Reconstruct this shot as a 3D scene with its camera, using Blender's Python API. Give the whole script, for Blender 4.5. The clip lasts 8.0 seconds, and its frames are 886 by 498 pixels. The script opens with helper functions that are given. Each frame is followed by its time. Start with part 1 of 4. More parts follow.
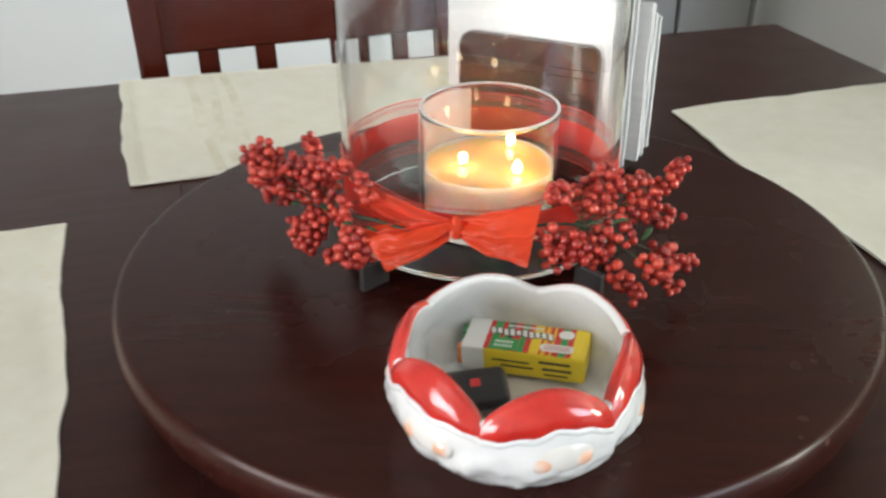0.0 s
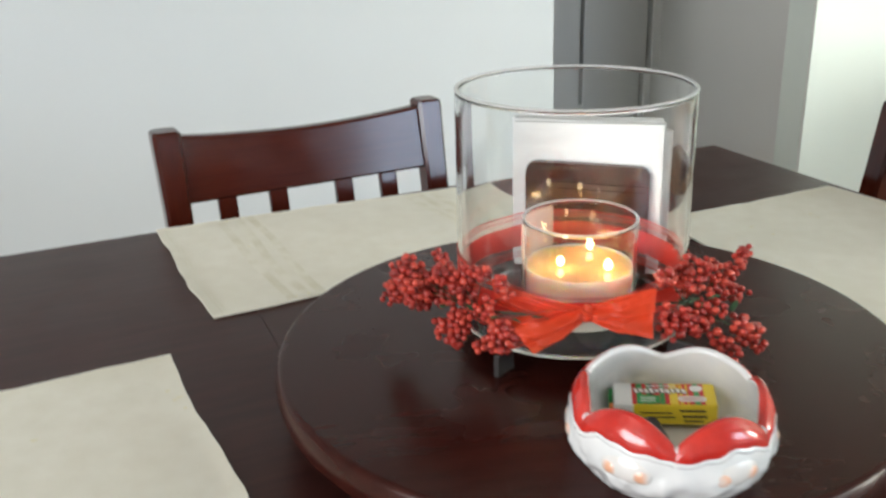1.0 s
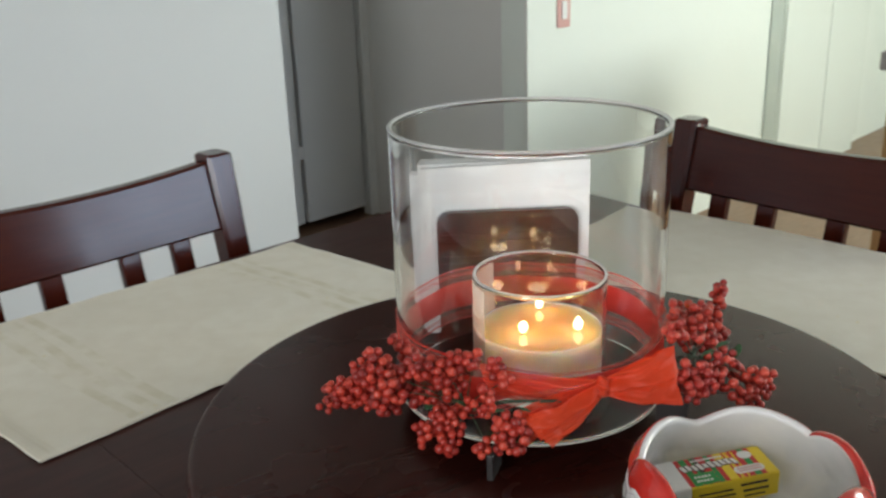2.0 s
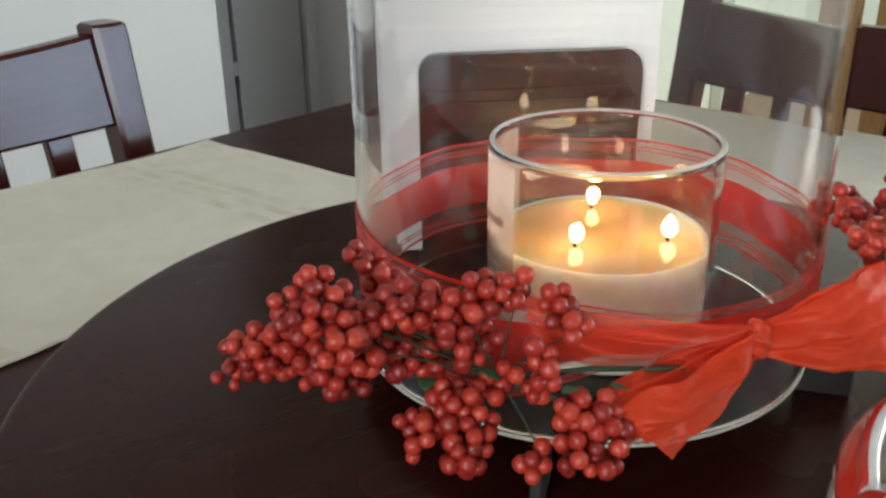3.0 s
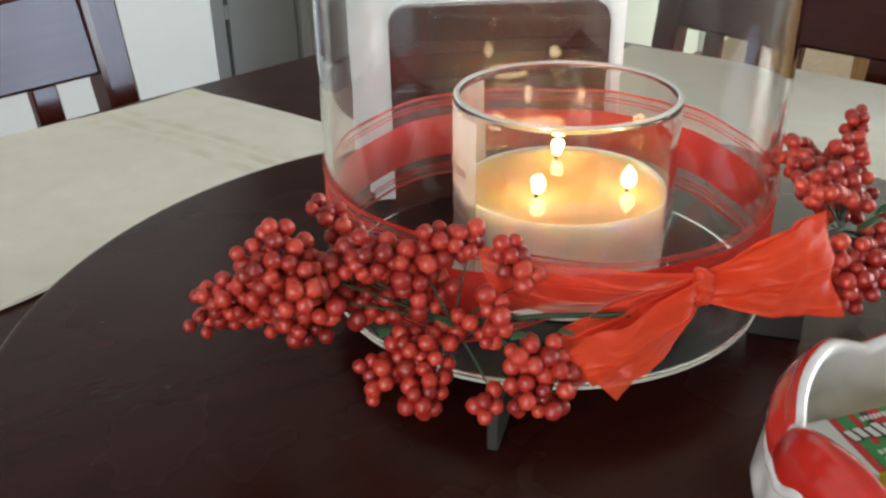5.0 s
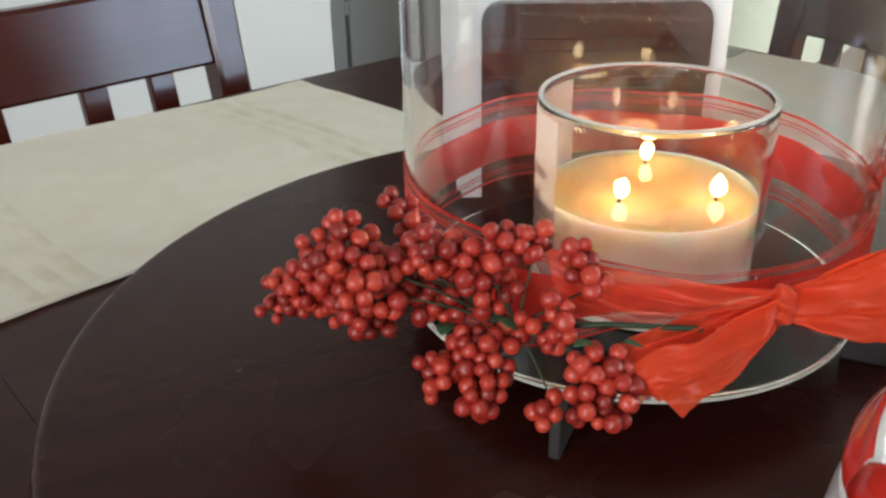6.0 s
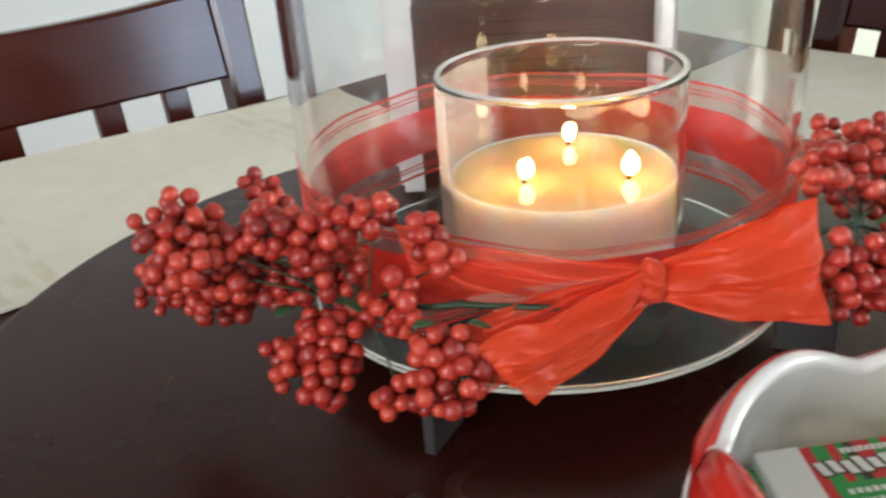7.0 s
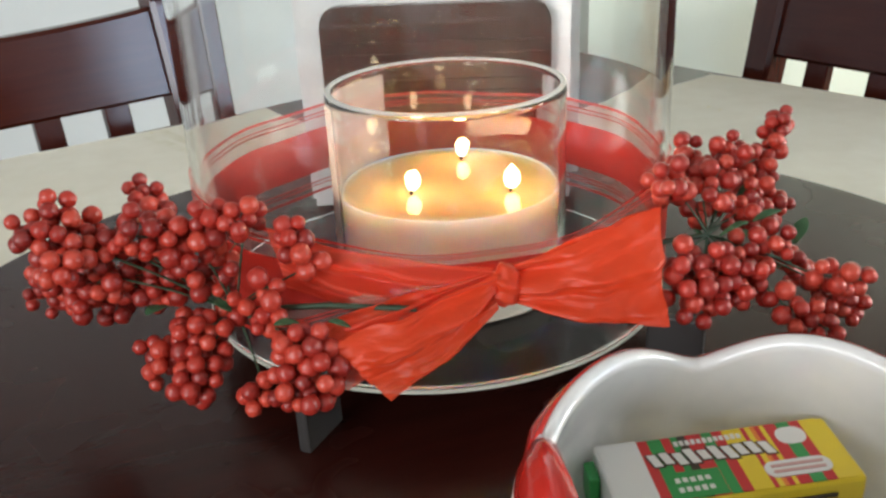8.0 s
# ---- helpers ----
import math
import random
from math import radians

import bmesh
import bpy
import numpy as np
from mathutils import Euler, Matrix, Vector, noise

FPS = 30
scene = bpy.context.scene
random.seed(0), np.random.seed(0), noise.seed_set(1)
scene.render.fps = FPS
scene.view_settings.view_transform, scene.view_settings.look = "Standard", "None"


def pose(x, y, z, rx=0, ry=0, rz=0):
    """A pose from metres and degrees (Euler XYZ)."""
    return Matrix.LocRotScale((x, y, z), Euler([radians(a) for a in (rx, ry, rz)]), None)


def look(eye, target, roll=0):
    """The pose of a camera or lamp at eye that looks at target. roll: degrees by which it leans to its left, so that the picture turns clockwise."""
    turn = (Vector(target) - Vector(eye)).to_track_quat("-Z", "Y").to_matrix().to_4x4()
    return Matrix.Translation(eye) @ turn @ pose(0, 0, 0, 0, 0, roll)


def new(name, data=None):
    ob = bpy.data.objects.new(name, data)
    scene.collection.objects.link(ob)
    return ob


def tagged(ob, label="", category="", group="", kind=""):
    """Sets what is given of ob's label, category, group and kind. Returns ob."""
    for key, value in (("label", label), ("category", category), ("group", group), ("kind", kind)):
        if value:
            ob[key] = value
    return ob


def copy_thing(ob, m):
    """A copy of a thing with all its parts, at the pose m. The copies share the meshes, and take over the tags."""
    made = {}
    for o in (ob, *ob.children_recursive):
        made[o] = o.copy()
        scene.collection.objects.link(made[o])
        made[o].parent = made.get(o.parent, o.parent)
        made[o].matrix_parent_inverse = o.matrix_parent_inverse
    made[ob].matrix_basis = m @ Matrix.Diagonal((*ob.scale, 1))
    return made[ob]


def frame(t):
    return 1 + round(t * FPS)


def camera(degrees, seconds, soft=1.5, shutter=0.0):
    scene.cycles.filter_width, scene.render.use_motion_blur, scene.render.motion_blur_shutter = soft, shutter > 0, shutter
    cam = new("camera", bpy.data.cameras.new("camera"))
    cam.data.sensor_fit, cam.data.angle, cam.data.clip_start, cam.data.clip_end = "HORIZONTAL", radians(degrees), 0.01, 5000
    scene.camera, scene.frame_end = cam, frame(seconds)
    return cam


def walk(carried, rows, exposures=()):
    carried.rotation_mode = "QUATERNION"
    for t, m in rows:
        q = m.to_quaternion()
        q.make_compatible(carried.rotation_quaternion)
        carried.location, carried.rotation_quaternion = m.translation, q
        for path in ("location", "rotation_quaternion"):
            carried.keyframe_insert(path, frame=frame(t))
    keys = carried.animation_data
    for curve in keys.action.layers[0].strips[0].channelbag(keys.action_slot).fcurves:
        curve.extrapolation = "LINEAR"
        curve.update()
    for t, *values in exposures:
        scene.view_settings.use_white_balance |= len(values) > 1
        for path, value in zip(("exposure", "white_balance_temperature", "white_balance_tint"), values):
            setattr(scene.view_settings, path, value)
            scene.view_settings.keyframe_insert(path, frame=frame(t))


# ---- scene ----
cam = camera(52.34, 8.0, soft=2.5, shutter=0.25)
PATH = [
    (0, (0.0711, 0.1335, 1.2915), (-0.0048, 1.8736, 0.3086), -0.37),
    (0.5, (-0.0037, -0.0076, 1.3182), (-0.0226, 1.8273, 0.5228), 0.42),
    (1, (-0.0969, 0.0185, 1.3208), (0.0679, 1.8804, 0.6094), -1.75),
    (1.2, (-0.1466, 0.0466, 1.3267), (0.0926, 1.9222, 0.6746), -3.05),
    (2.3, (-0.2422, 0.2792, 1.2641), (0.6782, 1.9124, 0.5673), -1.83),
    (2.5, (-0.2063, 0.3408, 1.2216), (0.7082, 1.9244, 0.4119), -1.29),
    (3, (-0.1523, 0.4298, 1.1824), (0.7419, 2.0364, 0.3954), -0.81),
    (3.5, (-0.1389, 0.4447, 1.1764), (0.7446, 2.0026, 0.2862), -3.65),
    (4, (-0.1454, 0.4146, 1.1900), (0.7764, 1.9416, 0.2853), -1.38),
    (4.2, (-0.1474, 0.4131, 1.1916), (0.7407, 1.9599, 0.2867), -1.44),
    (5.3, (-0.1435, 0.4149, 1.1894), (0.7174, 1.9825, 0.2941), -0.71),
    (5.5, (-0.1342, 0.4102, 1.1926), (0.5888, 2.0452, 0.2960), -3.01),
    (6, (-0.1321, 0.4132, 1.1864), (0.5285, 2.0755, 0.2917), -1.21),
    (6.5, (-0.1123, 0.4186, 1.1619), (0.3494, 2.1316, 0.2385), -2.32),
    (7, (-0.0622, 0.3989, 1.1632), (0.4426, 2.1398, 0.3179), -4.55),
    (7.5, (-0.0349, 0.3792, 1.1595), (0.5061, 2.1226, 0.3425), -5.24),
    (8, (-0.0379, 0.3748, 1.1614), (0.5476, 2.1115, 0.3607), -2.88),
]
walk(cam, [(t, look(eye, target, roll)) for t, eye, target, roll in PATH],
     [(0, 0.1), (0.5, 0.02), (1.2, -0.15), (2.3, -0.65), (2.6, -0.65), (3.2, -0.5), (5.5, -0.3), (6.6, -0.24), (7, -0.1), (8, -0.18)])

# ---- frame of the table: u along its far edge, v away from the camera ----
CX, CY, TURN_T = 0.0875, 0.69, 20.5
TABLE = pose(CX, CY, 0, 0, 0, TURN_T)
TOP, SUSAN = 0.916, 0.976

# ---- world and large lights ----
world = bpy.data.worlds.new("sky")
scene.world = world
world.use_nodes = True
wn = world.node_tree
sky = wn.nodes.new("ShaderNodeTexSky")
sky.sky_type, sky.sun_disc = "NISHITA", False
sky.sun_elevation, sky.sun_rotation = radians(40), radians(200)
wn.nodes["Background"].inputs["Strength"].default_value = 0.12
wn.links.new(sky.outputs["Color"], wn.nodes["Background"].inputs["Color"])


def window_light(name, u, v, z, w, h, turn, watts, colour):
    """Daylight that enters through a window's opening."""
    data = bpy.data.lights.new(name, "AREA")
    data.shape, data.size, data.size_y, data.energy, data.color = "RECTANGLE", w, h, watts, colour
    ob = new(name, data)
    ob.matrix_world = TABLE @ pose(u, v, z, 90, 0, turn)
    return ob


window_light("daylight_dining_window", 1.85, -2.52, 1.525, 1.12, 1.02, 0, 46, (0.70, 0.84, 1.0))
window_light("daylight_side_window", -2.92, -0.9, 1.5, 1.5, 1.3, -90, 80, (0.93, 0.95, 0.98))
window_light("daylight_kitchen_window", 3.7, -2.52, 1.55, 1.3, 1.1, 0, 200, (0.96, 1.0, 0.92))


# ---- materials ----
def material(name, colour, rough=0.5, metal=0.0, coat=0.0):
    m = bpy.data.materials.new(name)
    m.use_nodes = True
    b = m.node_tree.nodes["Principled BSDF"]
    b.inputs["Base Color"].default_value = (*colour, 1)
    b.inputs["Roughness"].default_value = rough
    b.inputs["Metallic"].default_value = metal
    b.inputs["Coat Weight"].default_value = coat
    b.inputs["Coat Roughness"].default_value = 0.12
    return m, m.node_tree, b


def coords(nt, scale=(1, 1, 1), out="Object"):
    c = nt.nodes.new("ShaderNodeTexCoord")
    mp = nt.nodes.new("ShaderNodeMapping")
    mp.inputs["Scale"].default_value = scale
    nt.links.new(c.outputs[out], mp.inputs["Vector"])
    return mp.outputs["Vector"]


def noise_tex(nt, vec, scale, detail=4.0, rough=0.55):
    n = nt.nodes.new("ShaderNodeTexNoise")
    n.inputs["Scale"].default_value, n.inputs["Detail"].default_value, n.inputs["Roughness"].default_value = scale, detail, rough
    nt.links.new(vec, n.inputs["Vector"])
    return n.outputs["Fac"]


def ramp(nt, fac, stops):
    r = nt.nodes.new("ShaderNodeValToRGB")
    while len(r.color_ramp.elements) < len(stops):
        r.color_ramp.elements.new(0.5)
    for e, (p, c) in zip(r.color_ramp.elements, stops):
        e.position, e.color = p, (*c, 1)
    nt.links.new(fac, r.inputs["Fac"])
    return r.outputs["Color"]


def bump(nt, b, height, strength, distance):
    n = nt.nodes.new("ShaderNodeBump")
    n.inputs["Strength"].default_value, n.inputs["Distance"].default_value = strength, distance
    nt.links.new(height, n.inputs["Height"])
    nt.links.new(n.outputs["Normal"], b.inputs["Normal"])


def spread(nt, fac, low, high, socket):
    r = nt.nodes.new("ShaderNodeMapRange")
    r.inputs["To Min"].default_value, r.inputs["To Max"].default_value = low, high
    nt.links.new(fac, r.inputs["Value"])
    nt.links.new(r.outputs["Result"], socket)


def wood(name, dark, light, stretch, rough, coat, shine=0.5, relief=0.06, tint=(1.0, 0.86, 0.80)):
    m, nt, b = material(name, light, rough, 0, coat)
    b.inputs["Specular IOR Level"].default_value = shine
    b.inputs["Specular Tint"].default_value = (*tint, 1)
    grain = noise_tex(nt, coords(nt, stretch), 9, 7, 0.65)
    nt.links.new(ramp(nt, grain, [(0.3, dark), (0.7, light)]), b.inputs["Base Color"])
    smear = noise_tex(nt, coords(nt, (1, 1, 1)), 14, 3)
    spread(nt, smear, rough - 0.06, rough + 0.1, b.inputs["Roughness"])
    bump(nt, b, grain, relief, 0.001)
    return m


M_TABLE = wood("espresso_table_wood", (0.027, 0.0076, 0.0060), (0.051, 0.0150, 0.0115), (1, 9, 9), 0.32, 0.0, 0.24)
M_SUSAN = wood("espresso_turntable_wood", (0.026, 0.0054, 0.0038), (0.041, 0.0090, 0.0062), (1.5, 7, 7), 0.24, 0.0, 0.21)
M_CHAIR = wood("cherry_chair_wood", (0.046, 0.0072, 0.0035), (0.064, 0.0108, 0.0049), (12, 12, 1.2), 0.14, 0.0, 0.45, 0.01, (0.85, 0.92, 1.0))
M_RAIL = wood("cherry_rail_wood", (0.046, 0.0072, 0.0035), (0.064, 0.0108, 0.0049), (1.2, 14, 14), 0.14, 0.0, 0.45, 0.01, (0.85, 0.92, 1.0))
M_HOLDER = wood("dark_holder_wood", (0.026, 0.010, 0.0065), (0.052, 0.021, 0.014), (2, 12, 12), 0.16, 0.0, 0.42, 0.02)
M_CABINET_WOOD = wood("honey_oak", (0.36, 0.19, 0.07), (0.50, 0.29, 0.12), (10, 10, 1), 0.45, 0.1)
M_FLOOR = wood("oak_floor", (0.16, 0.09, 0.05), (0.28, 0.17, 0.10), (1, 8, 1), 0.4, 0.1)


def plaster(name, colour):
    m, nt, b = material(name, colour, 0.65)
    v = coords(nt)
    big = noise_tex(nt, v, 0.9, 3)
    fine = noise_tex(nt, v, 220, 3)
    lo = tuple(c * 0.95 for c in colour)
    nt.links.new(ramp(nt, big, [(0.3, lo), (0.7, colour)]), b.inputs["Base Color"])
    bump(nt, b, fine, 0.25, 0.002)
    return m


M_WALL = plaster("white_wall_paint", (0.66, 0.695, 0.71))
M_WALL_K = plaster("pale_kitchen_wall_paint", (0.77, 0.83, 0.77))
M_WALL_G = plaster("grey_wall_paint", (0.84, 0.83, 0.80))
M_CEILING = plaster("ceiling_paint", (0.68, 0.66, 0.62))
M_TRIM = material("white_trim_paint", (0.78, 0.79, 0.78), 0.35)[0]
M_CAB = plaster("pale_cabinet_paint", (0.70, 0.76, 0.70))
M_COUNTER = plaster("grey_counter_laminate", (0.34, 0.32, 0.30))


def linen():
    m, nt, b = material("ivory_woven_linen", (0.58, 0.55, 0.45), 0.85)
    v = coords(nt)
    w1, w2 = nt.nodes.new("ShaderNodeTexWave"), nt.nodes.new("ShaderNodeTexWave")
    for w, axis in ((w1, "X"), (w2, "Y")):
        w.bands_direction = axis
        w.inputs["Scale"].default_value, w.inputs["Distortion"].default_value, w.inputs["Detail"].default_value = 420, 3.0, 2
        nt.links.new(v, w.inputs["Vector"])
    add = nt.nodes.new("ShaderNodeMath")
    nt.links.new(w1.outputs["Fac"], add.inputs[0])
    nt.links.new(w2.outputs["Fac"], add.inputs[1])
    rib = noise_tex(nt, coords(nt, (1, 1, 1)), 38, 3)
    cloud = noise_tex(nt, v, 6, 3)
    mix = nt.nodes.new("ShaderNodeMath")
    mix.operation = "MULTIPLY"
    nt.links.new(rib, mix.inputs[0])
    nt.links.new(cloud, mix.inputs[1])
    nt.links.new(ramp(nt, mix.outputs[0], [(0.10, (0.77, 0.73, 0.60)), (0.38, (0.84, 0.81, 0.69))]), b.inputs["Base Color"])
    b.inputs["Sheen Weight"].default_value = 0.2
    bump(nt, b, add.outputs[0], 0.15, 0.0005)
    return m


M_LINEN = linen()
mq_, nt_, b_ = material("olive_linen_pleat", (0.66, 0.62, 0.47), 0.85)
nt_.links.new(ramp(nt_, noise_tex(nt_, coords(nt_), 30, 4), [(0.35, (0.72, 0.68, 0.53)), (0.60, (0.83, 0.80, 0.68))]), b_.inputs["Base Color"])
M_PLEAT = mq_
M_GOLD_THREAD = material("gold_thread", (0.78, 0.70, 0.42), 0.3, 0.5)[0]


def glass(name, tint, rough=0.0):
    m, nt, b = material(name, tint, rough)
    b.inputs["Transmission Weight"].default_value, b.inputs["IOR"].default_value = 1.0, 1.46
    return m


M_GLASS = glass("clear_glass", (0.985, 0.995, 0.985))
M_FROST = glass("pale_glass_rim", (0.92, 0.92, 0.90), 0.30)
M_FROST.node_tree.nodes["Principled BSDF"].inputs["Transmission Weight"].default_value = 0.80
M_PLATE = material("dark_glossy_plate", (0.008, 0.006, 0.0055), 0.05)[0]
M_PLATE.node_tree.nodes["Principled BSDF"].inputs["Specular IOR Level"].default_value = 0.26
M_BASE_GLASS = material("thick_olive_glass", (0.56, 0.52, 0.42), 0.18)[0]
M_RIM = material("ground_glass_edge", (0.50, 0.50, 0.42), 0.35)[0]


def wax():
    m, nt, b = material("cream_wax", (0.80, 0.68, 0.55), 0.45)
    b.inputs["Subsurface Weight"].default_value, b.inputs["Subsurface Scale"].default_value = 1.0, 0.03
    b.inputs["Subsurface Radius"].default_value = (1.0, 0.55, 0.25)
    f = noise_tex(nt, coords(nt), 60, 3)
    nt.links.new(ramp(nt, f, [(0.3, (0.86, 0.73, 0.61)), (0.7, (0.91, 0.80, 0.70))]), b.inputs["Base Color"])
    return m


M_WAX = wax()
mp_, nt_, b_ = material("melted_amber_wax", (1.0, 0.80, 0.48), 0.04)
b_.inputs["Transmission Weight"].default_value, b_.inputs["IOR"].default_value = 1.0, 1.43
f_ = noise_tex(nt_, coords(nt_), 45, 3)
nt_.links.new(ramp(nt_, f_, [(0.3, (1.0, 0.61, 0.22)), (0.7, (1.0, 0.72, 0.35))]), b_.inputs["Base Color"])
M_POOL = mp_
M_WICK = material("charred_wick", (0.02, 0.016, 0.013), 0.9)[0]


def glow(name, colour, strength):
    m = bpy.data.materials.new(name)
    m.use_nodes = True
    nt = m.node_tree
    nt.nodes.clear()
    e, o = nt.nodes.new("ShaderNodeEmission"), nt.nodes.new("ShaderNodeOutputMaterial")
    e.inputs["Color"].default_value, e.inputs["Strength"].default_value = (*colour, 1), strength
    nt.links.new(e.outputs[0], o.inputs["Surface"])
    return m


M_FLAME = glow("candle_flame", (1.0, 0.78, 0.48), 10)
M_PANEL = glow("fluorescent_diffuser", (0.92, 1.0, 0.86), 3.6)


def cloth(name, colour, rough, see, crease):
    """Ribbon cloth; see is the share of light that passes straight through its weave."""
    m, nt, b = material(name, colour, rough)
    b.inputs["Sheen Weight"].default_value = 0.3
    b.inputs["Sheen Tint"].default_value = (1, 0.4, 0.3, 1)
    v = coords(nt)
    f = noise_tex(nt, v, 35, 4)
    dark = tuple(c * 0.78 for c in colour)
    nt.links.new(ramp(nt, f, [(0.3, dark), (0.7, colour)]), b.inputs["Base Color"])
    w = nt.nodes.new("ShaderNodeTexWave")
    w.inputs["Scale"].default_value, w.inputs["Distortion"].default_value = 400, 2
    nt.links.new(v, w.inputs["Vector"])
    bump(nt, b, noise_tex(nt, coords(nt, (60, 60, 300)), crease, 3), 0.5, 0.002)
    out = nt.nodes["Material Output"]
    tl, tr = nt.nodes.new("ShaderNodeBsdfTranslucent"), nt.nodes.new("ShaderNodeBsdfTransparent")
    tl.inputs["Color"].default_value = (*colour, 1)
    m1, m2 = nt.nodes.new("ShaderNodeMixShader"), nt.nodes.new("ShaderNodeMixShader")
    m1.inputs[0].default_value, m2.inputs[0].default_value = 0.35, see
    nt.links.new(b.outputs[0], m1.inputs[1])
    nt.links.new(tl.outputs[0], m1.inputs[2])
    nt.links.new(m1.outputs[0], m2.inputs[1])
    nt.links.new(tr.outputs[0], m2.inputs[2])
    nt.links.new(m2.outputs[0], out.inputs["Surface"])
    return m


M_SATIN = cloth("red_satin", (0.64, 0.030, 0.020), 0.42, 0.04, 1.2)
M_BOW = cloth("scarlet_ribbon", (0.91, 0.082, 0.019), 0.45, 0.10, 1.1)
M_SHEER_BOW = cloth("thin_scarlet_ribbon", (0.92, 0.080, 0.028), 0.5, 0.33, 1.1)
M_SHEER = cloth("sheer_red_organza", (0.74, 0.16, 0.12), 0.5, 0.76, 1.2)

mb_, nt_, b_ = material("red_lacquer_berry", (0.40, 0.022, 0.018), 0.40, 0, 0.18)
inf_ = nt_.nodes.new("ShaderNodeObjectInfo")
nt_.links.new(ramp(nt_, inf_.outputs["Random"], [(0.0, (0.22, 0.013, 0.009)), (0.6, (0.42, 0.028, 0.016)), (1.0, (0.56, 0.060, 0.032))]), b_.inputs["Base Color"])
bump(nt_, b_, noise_tex(nt_, coords(nt_), 1.6, 2), 0.10, 0.2)
M_BERRY = mb_
mb_, nt_, b_ = material("red_glitter_berry", (0.40, 0.02, 0.018), 0.30, 0.2, 0.35)
inf_ = nt_.nodes.new("ShaderNodeObjectInfo")
nt_.links.new(ramp(nt_, inf_.outputs["Random"], [(0.0, (0.29, 0.016, 0.011)), (0.6, (0.50, 0.040, 0.024)), (1.0, (0.62, 0.078, 0.044))]), b_.inputs["Base Color"])
vo_ = nt_.nodes.new("ShaderNodeTexVoronoi")
vo_.inputs["Scale"].default_value = 7
nt_.links.new(coords(nt_), vo_.inputs["Vector"])
bump(nt_, b_, vo_.outputs["Distance"], 0.18, 0.10)
M_GLITTER = mb_
M_STEM = material("dark_green_wire", (0.022, 0.05, 0.022), 0.6)[0]
M_LEAF = material("green_leaf", (0.04, 0.12, 0.05), 0.6)[0]


def ceramic(name, colour, mottled):
    m, nt, b = material(name, colour, 0.14, 0, 0.5)
    f = noise_tex(nt, coords(nt), 70, 3)
    nt.links.new(ramp(nt, f, [(0.3, mottled), (0.65, colour)]), b.inputs["Base Color"])
    bump(nt, b, noise_tex(nt, coords(nt), 130, 2), 0.12, 0.001)
    return m


M_CERAMIC = ceramic("white_glazed_ceramic", (0.84, 0.83, 0.81), (0.78, 0.78, 0.77))
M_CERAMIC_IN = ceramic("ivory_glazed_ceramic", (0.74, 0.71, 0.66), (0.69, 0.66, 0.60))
M_RED_GLAZE = ceramic("red_glaze", (0.66, 0.035, 0.022), (0.52, 0.022, 0.016))
M_BLUSH, nt_, b_ = material("orange_blush_glaze", (0.86, 0.34, 0.16), 0.14, 0, 0.5)
co_, sub_, len_ = nt_.nodes.new("ShaderNodeTexCoord"), nt_.nodes.new("ShaderNodeVectorMath"), nt_.nodes.new("ShaderNodeVectorMath")
sub_.operation, len_.operation = "SUBTRACT", "LENGTH"
sub_.inputs[1].default_value = (0.5, 0.5, 0.5)
nt_.links.new(co_.outputs["Generated"], sub_.inputs[0])
nt_.links.new(sub_.outputs["Vector"], len_.inputs[0])
nt_.links.new(ramp(nt_, len_.outputs["Value"], [(0.12, (0.86, 0.32, 0.15)), (0.36, (0.85, 0.50, 0.34)), (0.62, (0.82, 0.78, 0.74))]), b_.inputs["Base Color"])
M_PEACH = ceramic("peach_glaze", (0.82, 0.78, 0.74), (0.79, 0.75, 0.70))

M_METAL = material("brushed_nickel", (0.046, 0.041, 0.039), 0.45, 0.3)[0]
mn_, nt_, b_ = material("white_paper_napkin", (0.80, 0.79, 0.78), 0.9)
bump(nt_, b_, noise_tex(nt_, coords(nt_), 260, 3), 0.3, 0.001)
nt_.links.new(ramp(nt_, noise_tex(nt_, coords(nt_, (1, 1, 30)), 8, 3), [(0.3, (0.62, 0.61, 0.60)), (0.7, (0.69, 0.68, 0.67))]), b_.inputs["Base Color"])
M_PAPER = mn_
M_BLACK = material("black_plastic", (0.012, 0.012, 0.013), 0.3, 0, 0.2)[0]
M_RED_INK = material("red_ink", (0.60, 0.03, 0.03), 0.45)[0]
M_GREEN_INK = material("green_ink", (0.03, 0.30, 0.07), 0.4)[0]
M_YELLOW_INK = material("yellow_ink", (0.80, 0.60, 0.03), 0.4)[0]
M_ORANGE_INK = material("orange_ink", (0.80, 0.22, 0.03), 0.4)[0]
M_WHITE_INK = material("white_ink", (0.78, 0.77, 0.74), 0.45)[0]
M_DARK_INK = material("dark_ink", (0.05, 0.035, 0.02), 0.5)[0]
M_LABEL = cloth("cream_paper_label", (0.68, 0.57, 0.49), 0.6, 0.46, 1.2)
M_LABEL_INK = material("russet_label_ink", (0.50, 0.30, 0.22), 0.6)[0]
mf_, nt_, b_ = material("grey_steel", (0.60, 0.61, 0.61), 0.42, 0.1)
bump(nt_, b_, noise_tex(nt_, coords(nt_, (90, 90, 1)), 4, 2), 0.05, 0.001)
M_STEEL = mf_
M_GASKET = material("black_gasket", (0.006, 0.006, 0.007), 0.8)[0]
M_PINK = material("dusty_pink_plastic", (0.62, 0.36, 0.33), 0.5)[0]


# ---- building helpers ----
SOFT = {}


